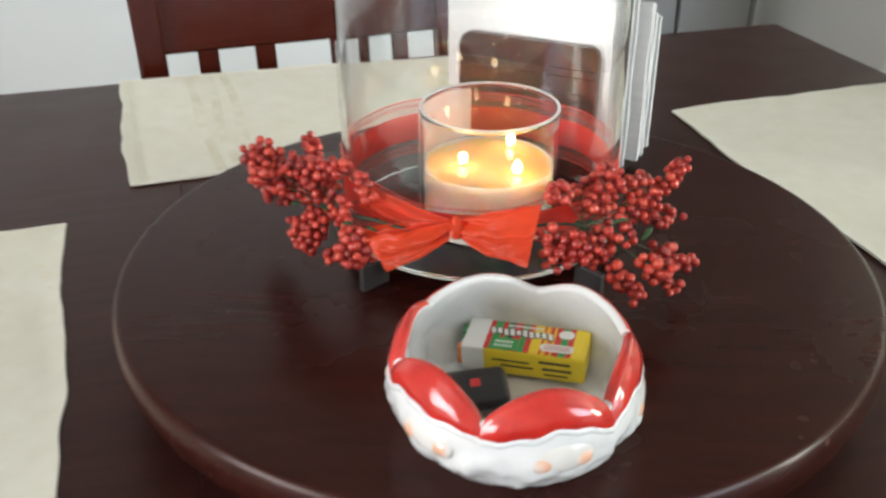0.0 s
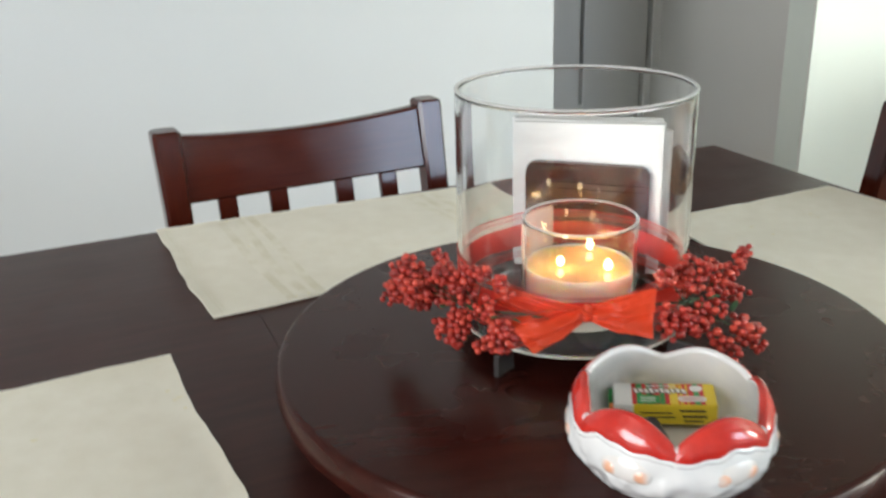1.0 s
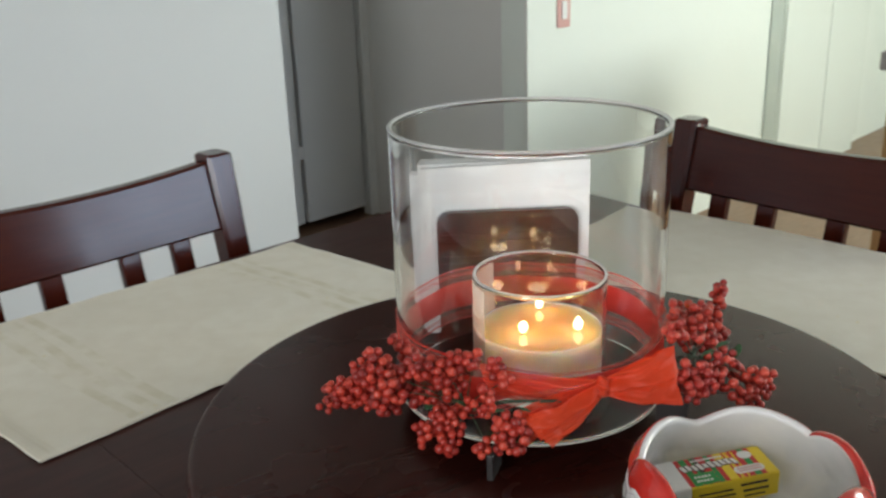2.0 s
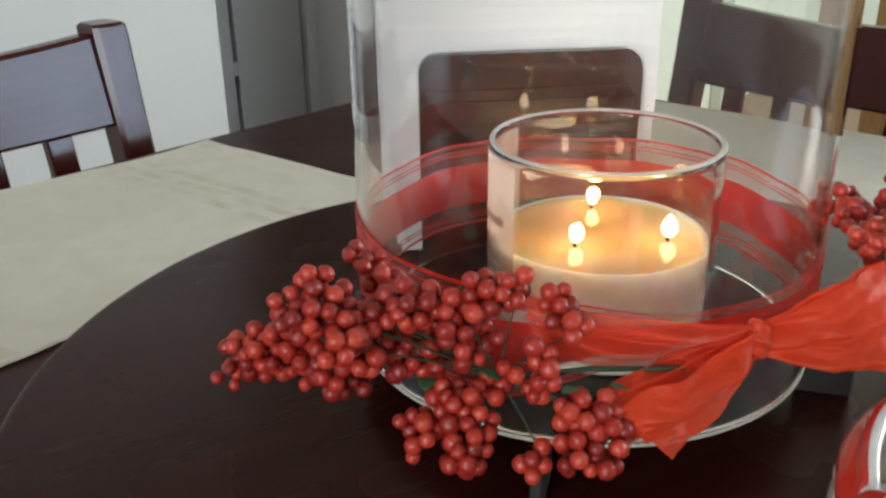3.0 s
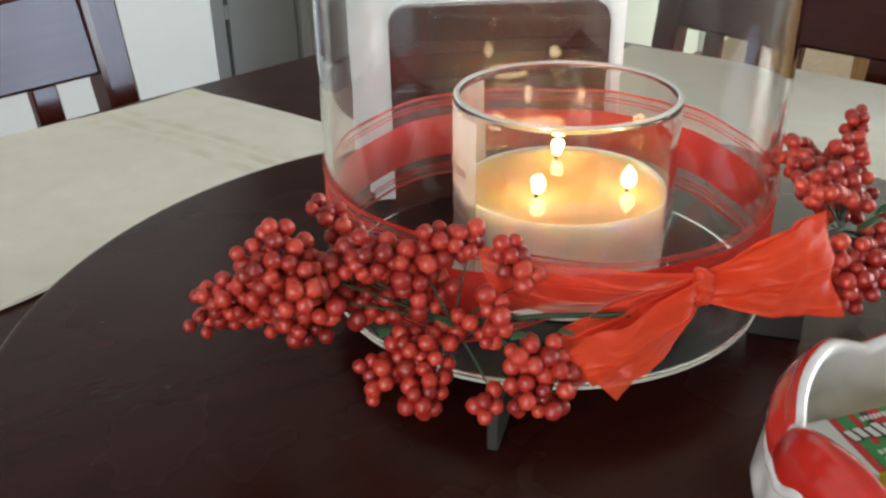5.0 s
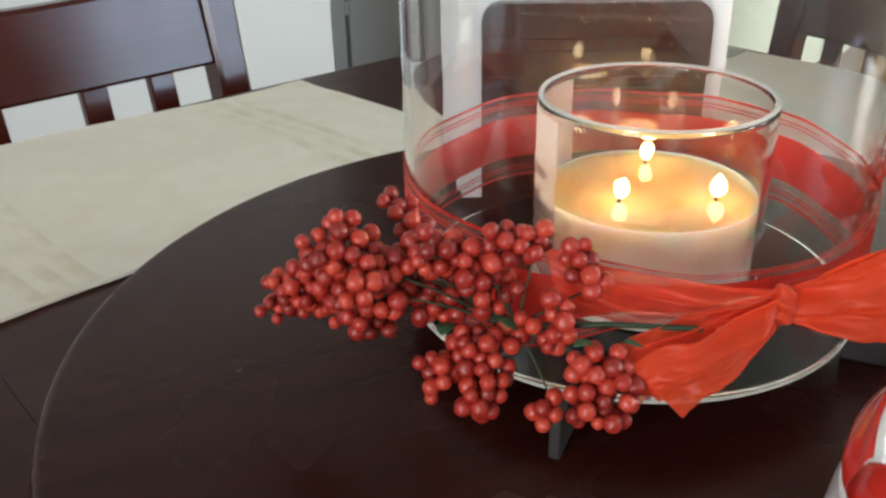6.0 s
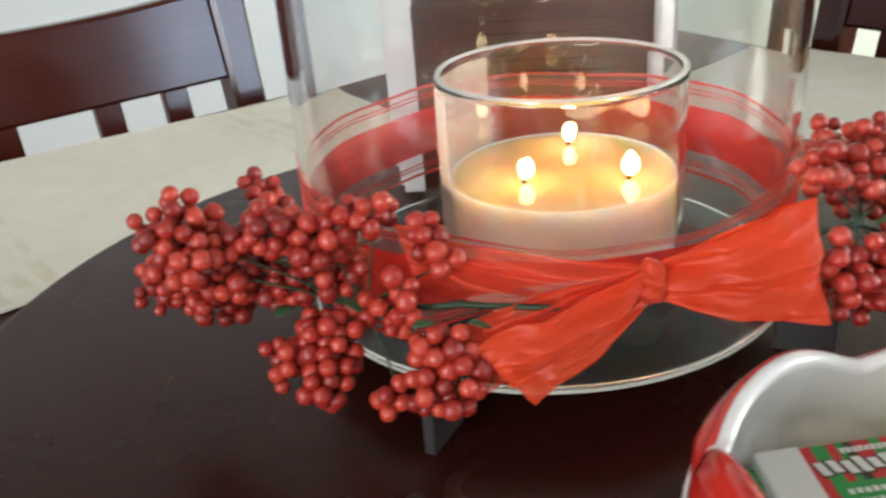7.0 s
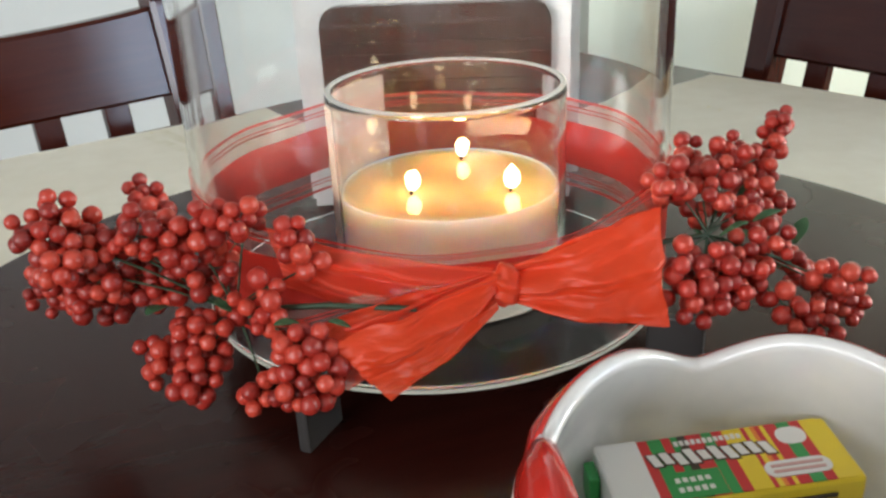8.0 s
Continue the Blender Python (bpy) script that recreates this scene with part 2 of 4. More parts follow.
def part(name, bm, mat, parent=None, label="", m=None, smooth=True):
    angle = SOFT.pop(id(bm), 13)
    me = bpy.data.meshes.new(name)
    bmesh.ops.recalc_face_normals(bm, faces=bm.faces)
    bm.to_mesh(me)
    bm.free()
    if smooth:
        for p in me.polygons:
            p.use_smooth = True
        me.set_sharp_from_angle(angle=radians(angle))
    me.materials.append(mat)
    ob = new(name, me)
    if m is not None:
        ob.matrix_basis = m
    if parent is not None:
        ob.parent = parent
    if label:
        tagged(ob, label)
    return ob


def thing(name, m, label, category, group=""):
    ob = new(name)
    ob.empty_display_size = 0.05
    ob.matrix_basis = m
    return tagged(ob, label, category, group)


def box(bm, x0, x1, y0, y1, z0, z1, bevel=0.0, seg=2):
    made = bmesh.ops.create_cube(bm, size=1.0, matrix=Matrix.Translation(((x0 + x1) / 2, (y0 + y1) / 2, (z0 + z1) / 2)) @ Matrix.Diagonal((x1 - x0, y1 - y0, z1 - z0, 1)))
    if bevel:
        edges = list({e for v in made["verts"] for e in v.link_edges})
        bmesh.ops.bevel(bm, geom=edges, offset=bevel, segments=seg, affect="EDGES", profile=0.5)
    return bm


def boxed(*a, **k):
    return box(bmesh.new(), *a, **k)


def lathe(profile, n=96, close=True):
    """A ring of revolution about z from (radius, height) pairs; close joins the last pair to the first."""
    bm = bmesh.new()
    rings = []
    held = []
    for (r0, z0), (r1, z1) in zip(profile, profile[1:]):
        held.append((r0, z0))
        ln = math.hypot(r1 - r0, z1 - z0)
        if ln > 0.008:
            k = min(0.2, 0.0015 / ln)
            held += [(r0 + (r1 - r0) * k, z0 + (z1 - z0) * k), (r1 + (r0 - r1) * k, z1 + (z0 - z1) * k)]
    profile = held + [profile[-1]]
    for r, z in profile:
        if r < 1e-6:
            rings.append([bm.verts.new((0, 0, z))])
        else:
            rings.append([bm.verts.new((r * math.cos(2 * math.pi * i / n), r * math.sin(2 * math.pi * i / n), z)) for i in range(n)])
    pairs = list(zip(rings, rings[1:])) + ([(rings[-1], rings[0])] if close else [])
    for a, b in pairs:
        for i in range(n):
            j = (i + 1) % n
            quad = [a[i % len(a)], a[j % len(a)], b[j % len(b)], b[i % len(b)]]
            quad = list(dict.fromkeys(quad))
            if len(quad) > 2:
                bm.faces.new(quad)
    SOFT[id(bm)] = 50
    return bm


def sheet(f, nu, nv, thick=0.0):
    """A cloth or shell from f(s, t), s and t in 0..1; thick gives it a second side."""
    bm = bmesh.new()
    g = [[bm.verts.new(f(i / nu, j / nv)) for j in range(nv + 1)] for i in range(nu + 1)]
    for i in range(nu):
        for j in range(nv):
            bm.faces.new((g[i][j], g[i + 1][j], g[i + 1][j + 1], g[i][j + 1]))
    if thick:
        bmesh.ops.recalc_face_normals(bm, faces=bm.faces)
        bmesh.ops.solidify(bm, geom=bm.faces[:], thickness=thick)
    SOFT[id(bm)] = 60
    return bm


def tube(points, r0, r1, n=8, bm=None):
    bm = bm or bmesh.new()
    pts = [Vector(p) for p in points]
    rings = []
    for k, p in enumerate(pts):
        d = (pts[min(k + 1, len(pts) - 1)] - pts[max(k - 1, 0)]).normalized()
        q = d.to_track_quat("Z", "Y")
        r = r0 + (r1 - r0) * k / (len(pts) - 1)
        rings.append([bm.verts.new(p + q @ Vector((r * math.cos(2 * math.pi * i / n), r * math.sin(2 * math.pi * i / n), 0))) for i in range(n)])
    for a, b in zip(rings, rings[1:]):
        for i in range(n):
            bm.faces.new((a[i], a[(i + 1) % n], b[(i + 1) % n], b[i]))
    bm.faces.new(rings[0])
    bm.faces.new(rings[-1])
    SOFT[id(bm)] = 60
    return bm


def prism(outline, y0, y1, bevel=0.0):
    """An outline in x and z, given depth from y0 to y1."""
    bm = bmesh.new()
    a = [bm.verts.new((x, y0, z)) for x, z in outline]
    b = [bm.verts.new((x, y1, z)) for x, z in outline]
    n = len(a)
    fs = [bm.faces.new(a), bm.faces.new(b)]
    for i in range(n):
        bm.faces.new((a[i], a[(i + 1) % n], b[(i + 1) % n], b[i]))
    if bevel:
        es = list({e for f in fs for e in f.edges})
        bmesh.ops.bevel(bm, geom=es, offset=bevel, segments=2, affect="EDGES")
    return bm


def rounded(x0, x1, z0, z1, r_top, r_bot, n=6):
    pts = []
    for cx_, cz_, r, a0 in ((x1 - r_bot, z0 + r_bot, r_bot, -90), (x1 - r_top, z1 - r_top, r_top, 0), (x0 + r_top, z1 - r_top, r_top, 90), (x0 + r_bot, z0 + r_bot, r_bot, 180)):
        for i in range(n + 1):
            t = radians(a0 + 90 * i / n)
            pts.append((cx_ + r * math.cos(t), cz_ + r * math.sin(t)))
    return pts


def structure(name, bm, mat, label, category, m=TABLE):
    return tagged(part(name, bm, mat, None, label, m, smooth=False), "", category, "", "structure")


# ---- the room ----
H = 2.45
structure("floor", boxed(-3.1, 6.2, -2.7, 4.2, -0.1, 0), M_FLOOR, "brown oak plank floor under the table", "floor")
structure("ceiling", boxed(-3.1, 6.2, -2.7, 4.2, H, H + 0.1), M_CEILING, "flat beige painted ceiling", "ceiling")
structure("wall_north", boxed(-3.0, 1.186, 1.908, 2.06, 0, H), M_WALL, "smooth bluish white painted wall behind the chair", "wall")
structure("wall_hall_side", boxed(1.066, 1.186, 2.06, 4.1, 0, H), M_WALL, "white painted wall of the passage", "wall")
structure("wall_hall_end", boxed(1.186, 6.1, 4.1, 4.2, 0, H), M_WALL_G, "grey painted end wall of the passage", "wall")


def slab(corners, z0, z1):
    bm = bmesh.new()
    lo, hi = [bm.verts.new((x, y, z0)) for x, y in corners], [bm.verts.new((x, y, z1)) for x, y in corners]
    bm.faces.new(lo), bm.faces.new(hi)
    for i in range(len(lo)):
        j = (i + 1) % len(lo)
        bm.faces.new((lo[i], lo[j], hi[j], hi[i]))
    return bm


structure("wall_passage", slab([(2.085, 1.687), (2.50, 3.05), (2.50, 4.1), (2.62, 4.1), (2.62, 3.03), (2.25, 1.807), (2.13, 1.807)], 0, H), M_WALL_G, "shaded grey wall beside the passage", "wall")
structure("wall_kitchen", boxed(2.0875, 6.0, 1.685, 1.805, 0, H), M_WALL_K, "pale green-white kitchen wall in daylight", "wall")
structure("wall_east", boxed(6.0, 6.1, -2.6, 1.805, 0, H), M_WALL_K, "pale kitchen side wall", "wall")


def wall_with_holes(name, x0, x1, y0, y1, holes, mat, label, turn=None):
    """A wall along x with window holes (x0, x1, z0, z1)."""
    bm = bmesh.new()
    x = x0
    for a, b, zlo, zhi in holes:
        box(bm, x, a, y0, y1, 0, H)
        box(bm, a, b, y0, y1, 0, zlo)
        box(bm, a, b, y0, y1, zhi, H)
        x = b
    box(bm, x, x1, y0, y1, 0, H)
    return structure(name, bm, mat, label, "wall", TABLE @ (turn or Matrix()))


wall_with_holes("wall_south", -3.0, 6.0, -2.6, -2.5, [(1.20, 2.5, 0.95, 2.1), (3.05, 4.35, 1.0, 2.1)], M_WALL, "white wall with two bright windows")
WEST = pose(-3.0, 0, 0, 0, 0, 90)
wall_with_holes("wall_west", -2.6, 2.06, 0.0, 0.1, [(-1.65, -0.15, 0.85, 2.15)], M_WALL, "white side wall with one bright window", WEST)


def window_frame(name, x0, x1, z0, z1, y, m, nx, nz):
    w = tagged(new(name), "white painted window with slim glazing bars", "window", "", "structure")
    w.matrix_basis = TABLE @ m
    for a, b, c, d in ((x0, x0 + 0.05, z0, z1), (x1 - 0.05, x1, z0, z1), (x0 + 0.05, x1 - 0.05, z0, z0 + 0.05), (x0 + 0.05, x1 - 0.05, z1 - 0.05, z1)):
        part("window_frame", boxed(a, b, y - 0.03, y + 0.02, c, d, bevel=0.004), M_TRIM, w)
    for i in range(1, nx):
        x = x0 + (x1 - x0) * i / nx
        part("glazing_bar", boxed(x - 0.012, x + 0.012, y - 0.02, y + 0.01, z0 + 0.05, z1 - 0.05), M_TRIM, w)
    for k in range(1, nz):
        z = z0 + (z1 - z0) * k / nz
        part("glazing_bar", boxed(x0 + 0.05, x1 - 0.05, y - 0.018, y + 0.008, z - 0.012, z + 0.012), M_TRIM, w)


window_frame("window_1", 1.20, 2.5, 0.95, 2.1, -2.47, Matrix(), 4, 3)
window_frame("window_2", 3.05, 4.35, 1.0, 2.1, -2.47, Matrix(), 3, 2)
window_frame("window_3", -1.65, -0.15, 0.85, 2.15, -0.03, WEST, 3, 3)
structure("trim_passage", boxed(2.422, 2.472, 2.95, 3.01, 0, 2.1, bevel=0.004), M_TRIM, "narrow off-white door trim at the passage", "trim")


# ---- kitchen ceiling light, mirrored in the turntable ----
fixture = thing("ceiling_light", TABLE @ pose(3.8, 0.8, H), "large square fluorescent kitchen ceiling light, switched on", "ceiling light")
for x0, x1, y0, y1 in ((-0.68, 0.68, -0.68, -0.62), (-0.68, 0.68, 0.62, 0.68), (-0.68, -0.62, -0.62, 0.62), (0.62, 0.68, -0.62, 0.62)):
    part("frame", boxed(x0, x1, y0, y1, -0.07, -0.001, bevel=0.004), M_TRIM, fixture)
part("diffuser", boxed(-0.62, 0.62, -0.62, 0.62, -0.05, -0.04), M_PANEL, fixture, "glowing green-white diffuser")

# ---- refrigerator in the passage ----
fridge = thing("refrigerator", TABLE @ pose(1.98, 3.0, 0), "grey steel refrigerator with black door gaps", "refrigerator")
part("body", boxed(-0.50, 0.42, 0.04, 0.70, 0.02, 1.78, bevel=0.006), M_GASKET, fridge)
part("door", boxed(-0.50, 0.040, -0.03, 0.03, 0.05, 1.78, bevel=0.006), M_STEEL, fridge, "grey steel refrigerator door")
part("door", boxed(0.060, 0.425, -0.03, 0.03, 0.05, 1.78, bevel=0.006), M_STEEL, fridge, "grey steel refrigerator door")
part("hinge", boxed(0.0405, 0.0595, -0.028, 0.03, 0.36, 0.42, bevel=0.002), M_STEEL, fridge, "grey door hinge")

# ---- kitchen: tall cabinets, peninsula, wall plate ----
for i in range(2):
    cab = thing("tall_cabinet", TABLE @ pose(4.06 + 0.575 * i, 1.677, 0), "tall pale green-white painted kitchen cabinet", "cabinet", "tall kitchen cabinets")
    part("body", boxed(0, 0.57, -0.06, 0, 0.0, 2.2), M_CAB, cab)
    part("door", boxed(0.004, 0.566, -0.082, -0.062, 0.1, 2.18, bevel=0.003), M_CAB, cab)
pen = thing("kitchen_peninsula", TABLE @ pose(2.62, 0.620, 0), "honey oak kitchen peninsula with panelled end", "cabinet")
part("end_panel", boxed(0, 0.6, -1.6, 0, 0, 0.86, bevel=0.003), M_CABINET_WOOD, pen)
part("stile", boxed(-0.012, 0, -0.06, 0.0, 0.0, 0.86, bevel=0.002), M_CABINET_WOOD, pen)
part("rail", boxed(-0.010, 0, -1.6, -0.062, 0.78, 0.858, bevel=0.002), M_CABINET_WOOD, pen)
ctop = thing("countertop", TABLE @ pose(2.62, 0.620, 0.862), "grey laminate countertop on the oak peninsula", "countertop")
part("slab", boxed(-0.03, 0.64, -1.62, 0.035, 0, 0.06, bevel=0.006), M_COUNTER, ctop)
plate = thing("wall_plate", TABLE @ pose(2.295, 1.685, 0.985), "small dusty pink plate on the kitchen wall", "wall plate")
part("cover", boxed(-0.038, 0.038, -0.008, 0, 0.0, 0.125, bevel=0.003), M_PINK, plate)
part("rocker", boxed(-0.016, 0.016, -0.012, -0.008, 0.03, 0.095, bevel=0.002), M_TRIM, plate)

# ---- dining table ----
table = thing("dining_table", TABLE @ pose(0, 0, 0, 0, 0, -2.4), "square espresso brown wooden counter-height dining table", "table")
part("tabletop", boxed(-0.2199, 0.6603, -0.72, 0.641, TOP - 0.035, TOP, bevel=0.0004, seg=2), M_TABLE, table)
part("tabletop", boxed(-0.70, -0.2201, -0.72, 0.641, TOP - 0.035, TOP, bevel=0.0004, seg=2), M_TABLE, table)
for x0, x1, y0, y1 in ((-0.60, 0.58, 0.54, 0.565), (-0.60, 0.58, -0.625, -0.60), (-0.625, -0.60, -0.60, 0.54), (0.58, 0.605, -0.60, 0.54)):
    part("apron", boxed(x0, x1, y0, y1, TOP - 0.135, TOP - 0.036, bevel=0.003), M_TABLE, table)
for sx in (-0.60, 0.58):
    for sy in (-0.60, 0.54):
        part("leg", boxed(sx - 0.045, sx + 0.045, sy - 0.045, sy + 0.045, 0, TOP - 0.136, bevel=0.006), M_TABLE, table)


# ---- chairs ----
LEAN = 0.19


def bowed(x0, x1, z_lo, z_hi, thick, bow, n=20):
    """A bent board across x that swells backward by bow at its middle."""
    bm = bmesh.new()
    rows = []
    for i in range(n + 1):
        s = i / n
        x = x0 + (x1 - x0) * s
        b = bow * (1 - (2 * s - 1) ** 2)
        lo, hi = z_lo(s), z_hi(s)
        e = 0.004
        prof = [(-thick / 2 + e, lo), (thick / 2 - e, lo), (thick / 2, lo + e), (thick / 2, hi - e), (thick / 2 - e, hi), (-thick / 2 + e, hi), (-thick / 2, hi - e), (-thick / 2, lo + e)]
        rows.append([bm.verts.new((x, b + y + LEAN * (z - 0.62), z)) for y, z in prof])
    for a, b in zip(rows, rows[1:]):
        for k in range(8):
            bm.faces.new((a[k], a[(k + 1) % 8], b[(k + 1) % 8], b[k]))
    bm.faces.new(rows[0]), bm.faces.new(rows[-1])
    return bm


def post(x, w, d, top):
    """A back post that is square below and leans back above the seat."""
    bm = bmesh.new()
    rows = []
    for z, k in ((0.0, 0.9), (0.30, 1.0), (0.62, 1.0), (0.80, 1.0), (0.93, 1.03), (top - 0.012, 1.12), (top - 0.003, 1.10), (top, 0.9)):
        y = LEAN * (z - 0.62) if z > 0.62 else 0.05 * (0.62 - z)
        e = 0.25
        hw, hd = w * k / 2, d * k / 2
        prof = [(-hw + e * hw, -hd), (hw - e * hw, -hd), (hw, -hd + e * hd), (hw, hd - e * hd), (hw - e * hw, hd), (-hw + e * hw, hd), (-hw, hd - e * hd), (-hw, -hd + e * hd)]
        rows.append([bm.verts.new((x + px, y + py, z)) for px, py in prof])
    for a, b in zip(rows, rows[1:]):
        for k in range(8):
            bm.faces.new((a[k], a[(k + 1) % 8], b[(k + 1) % 8], b[k]))
    bm.faces.new(rows[0]), bm.faces.new(rows[-1])
    return bm


def chair(m, label):
    c = thing("dining_chair", m, label, "chair", "chairs round the table")
    for x in (-0.207, 0.207):
        part("back_post", post(x, 0.036, 0.038, 1.031), M_CHAIR, c)
    part("top_rail", bowed(-0.190, 0.190, lambda s: 0.9245, lambda s: 1.012 + 0.010 * (2 * s - 1) ** 2, 0.022, 0.0), M_RAIL, c)
    part("lower_rail", bowed(-0.190, 0.190, lambda s: 0.680, lambda s: 0.735, 0.020, 0.0), M_RAIL, c)
    for x in (-0.133, -0.055, 0.051, 0.126):
        bm = bmesh.new()
        box(bm, x - 0.014, x + 0.014, -0.007, 0.007, 0.734, 0.926, bevel=0.002)
        for vtx in bm.verts:
            vtx.co.y += LEAN * (vtx.co.z - 0.62)
        part("slat", bm, M_CHAIR, c)
    part("seat", boxed(-0.215, 0.215, -0.42, -0.02, 0.60, 0.635, bevel=0.012, seg=3), M_RAIL, c)
    for x in (-0.19, 0.19):
        part("leg", boxed(x - 0.019, x + 0.019, -0.405, -0.367, 0, 0.599, bevel=0.004), M_CHAIR, c)
        part("stretcher", boxed(x - 0.010, x + 0.010, -0.366, 0.0, 0.24, 0.27, bevel=0.003), M_CHAIR, c)
    part("stretcher", boxed(-0.17, 0.17, -0.395, -0.377, 0.18, 0.21, bevel=0.003), M_CHAIR, c)
    return c


A_CHAIR = chair(TABLE @ pose(-0.008, 0.678, 0), "dark cherry wooden chair with slatted back before the wall")
B_CHAIR = copy_thing(A_CHAIR, TABLE @ pose(0.681, 0.134, 0, 0, 0, -97))
B_CHAIR["label"] = "dark cherry wooden chair with slatted back facing the kitchen side"


# ---- placemats ----
def placemat(near_l, near_r, far_l, far_r, seed, long_axis):
    """A hemmed linen mat, slightly out of square, by its four corners; its long side lies along long_axis."""
    ends = [Vector((*q, 0)) for q in (near_l, near_r, far_l, far_r)]
    mid = sum(ends, Vector()) / 4
    m = TABLE @ pose(mid.x, mid.y, TOP)
    p = thing("placemat", m, "ivory woven linen placemat with gold thread on the table", "placemat", "placemats on the table")
    off = Vector((seed * 3.1, seed * 1.7, 0))

    def f(s, t, lift=0.0):
        x, y, _ = ends[0].lerp(ends[1], s).lerp(ends[2].lerp(ends[3], s), t) - mid
        q = Vector((x, y, 0)) * 7 + off
        e = max(abs(2 * s - 1), abs(2 * t - 1))
        z = 0.0012 + 0.0016 * max(0, noise.noise(q * 0.8)) + 0.0012 * max(0, e - 0.93) / 0.07
        x += 0.007 * noise.noise(q + Vector((5, 0, 0))) * (0.3 + abs(2 * s - 1)) + 0.0022 * noise.noise(q * 4) * abs(2 * s - 1) ** 4
        y += 0.007 * noise.noise(q + Vector((0, 9, 0))) * (0.3 + abs(2 * t - 1)) + 0.0022 * noise.noise(q * 4.3) * abs(2 * t - 1) ** 4
        return (x, y, z - 0.0009 + lift)

    part("cloth", sheet(lambda s, t: f(s, t), 72, 60, -0.0022), M_LINEN, p)
    if long_axis == "u":
        for k in (0.18, 0.222, 0.262, 0.75, 0.79, 0.83):
            part("pleat", sheet(lambda s, t: f(k + (s - 0.5) * 0.022 + 0.004 * math.sin(5 * t + k * 40), 0.015 + 0.97 * t, 0.00225 + 0.0002 * math.sin(math.pi * s)), 4, 50), M_PLEAT, p, "stitched linen pleat")
    for k in (0.022, 0.978):
        for width, gap in ((0.0022, 0.0), (0.0016, 0.010)):
            c = k + (gap if k < 0.5 else -gap)
            if long_axis == "u":
                part("hem_stitching", sheet(lambda s, t: f(c + (s - 0.5) * width, 0.02 + 0.96 * t, 0.0026), 1, 60), M_PLEAT, p, "pale stitched hem line")
            else:
                part("hem_stitching", sheet(lambda s, t: f(0.02 + 0.96 * t, c + (s - 0.5) * width, 0.0026), 1, 60), M_PLEAT, p, "pale stitched hem line")
    r = random.Random(seed)
    for i in range(14):
        k = r.choice((0.19, 0.225, 0.26, 0.765, 0.80, 0.83)) + r.uniform(-0.006, 0.006)
        t0 = r.choice((0.03, 0.05, 0.95, 0.97, 0.3, 0.6)) + r.uniform(-0.015, 0.010)
        dt = r.uniform(0.006, 0.016)
        if long_axis == "u":
            part("gold_thread", sheet(lambda s, t: f(k + (s - 0.5) * 0.004, t0 + dt * t, 0.0034), 2, 3), M_GOLD_THREAD, p, "short glinting gold thread")
        else:
            part("gold_thread", sheet(lambda s, t: f(t0 + dt * t, k + (s - 0.5) * 0.004, 0.0034), 2, 3), M_GOLD_THREAD, p, "short glinting gold thread")
    return p


placemat((-0.257, 0.329), (0.236, 0.327), (-0.259, 0.650), (0.220, 0.615), 1, "u")
placemat((-0.640, -0.222), (-0.307, -0.222), (-0.640, 0.281), (-0.307, 0.266), 2, "v")
placemat((0.318, -0.150), (0.648, -0.160), (0.340, 0.335), (0.660, 0.338), 3, "v")

# ---- turntable ----
susan = thing("lazy_susan", pose(0.0825, 0.6967, TOP), "round espresso wooden turntable on the dining table", "turntable")
hgt = SUSAN - TOP
part("disc", lathe([(0, hgt - 0.034), (0.2457, hgt - 0.034), (0.2547, hgt - 0.0315), (0.2597, hgt - 0.026), (0.2617, hgt - 0.0175), (0.2614, hgt - 0.010), (0.2602, hgt - 0.0045), (0.2588, hgt - 0.0014), (0.2572, hgt - 0.0003), (0.2557, hgt), (0, hgt)], 180, close=False), M_SUSAN, susan)
part("base", lathe([(0, 0.0), (0.125, 0.0), (0.130, 0.006), (0.130, 0.026), (0.122, hgt - 0.0345), (0, hgt - 0.0345)], 96, close=False), M_TABLE, susan)

# ---- hurricane glass on its stand ----
HX, HY = 0.0719, 0.7108
HBASE, HTOP, HR = 0.9950, 1.186, 0.0946
stand = thing("candle_stand", pose(HX, HY, SUSAN), "low dark metal ring stand with four flat feet", "stand")
for a, reach in ((-134.5, 0.1085), (-46, 0.1145), (41, 0.110), (131, 0.108)):
    part("foot", boxed(reach - 0.022, reach, -0.0022, 0.0022, 0.0, HBASE - SUSAN - 0.0005, bevel=0.0008), M_METAL, stand, "", pose(0, 0, 0, 0, 0, a))
part("ring", lathe([(0.078, 0.0155), (0.0880, 0.0155), (0.0880, HBASE - SUSAN - 0.001), (0.078, HBASE - SUSAN - 0.001)], 64), M_METAL, stand, "dark ring under the glass")

hurricane = thing("hurricane_glass", pose(HX, HY, HBASE), "tall clear glass hurricane cylinder on a low stand", "candle holder")
ht = HTOP - HBASE
vessel = part("vessel", lathe([(HR, 0.0021), (HR, ht - 0.0015), (HR - 0.0010, ht - 0.0003), (HR - 0.0014, ht), (HR - 0.0020, ht - 0.0003), (HR - 0.0028, ht - 0.0015), (HR - 0.0028, 0.0021), (HR - 0.001, 0.0020)], 128), M_GLASS, hurricane)
vessel.visible_shadow = False
foot = part("base_plate", lathe([(0, 0.0), (HR - 0.0002, 0.0), (HR - 0.0002, 0.0018), (0, 0.0018)], 128, close=False), M_PLATE, hurricane, "thin round dark glossy base plate")
part("base_rim", lathe([(HR - 0.0001, 0.0001), (HR + 0.0004, 0.0004), (HR + 0.0004, 0.0014), (HR - 0.0001, 0.0017)], 128), M_RIM, hurricane, "pale ground edge of the base plate")
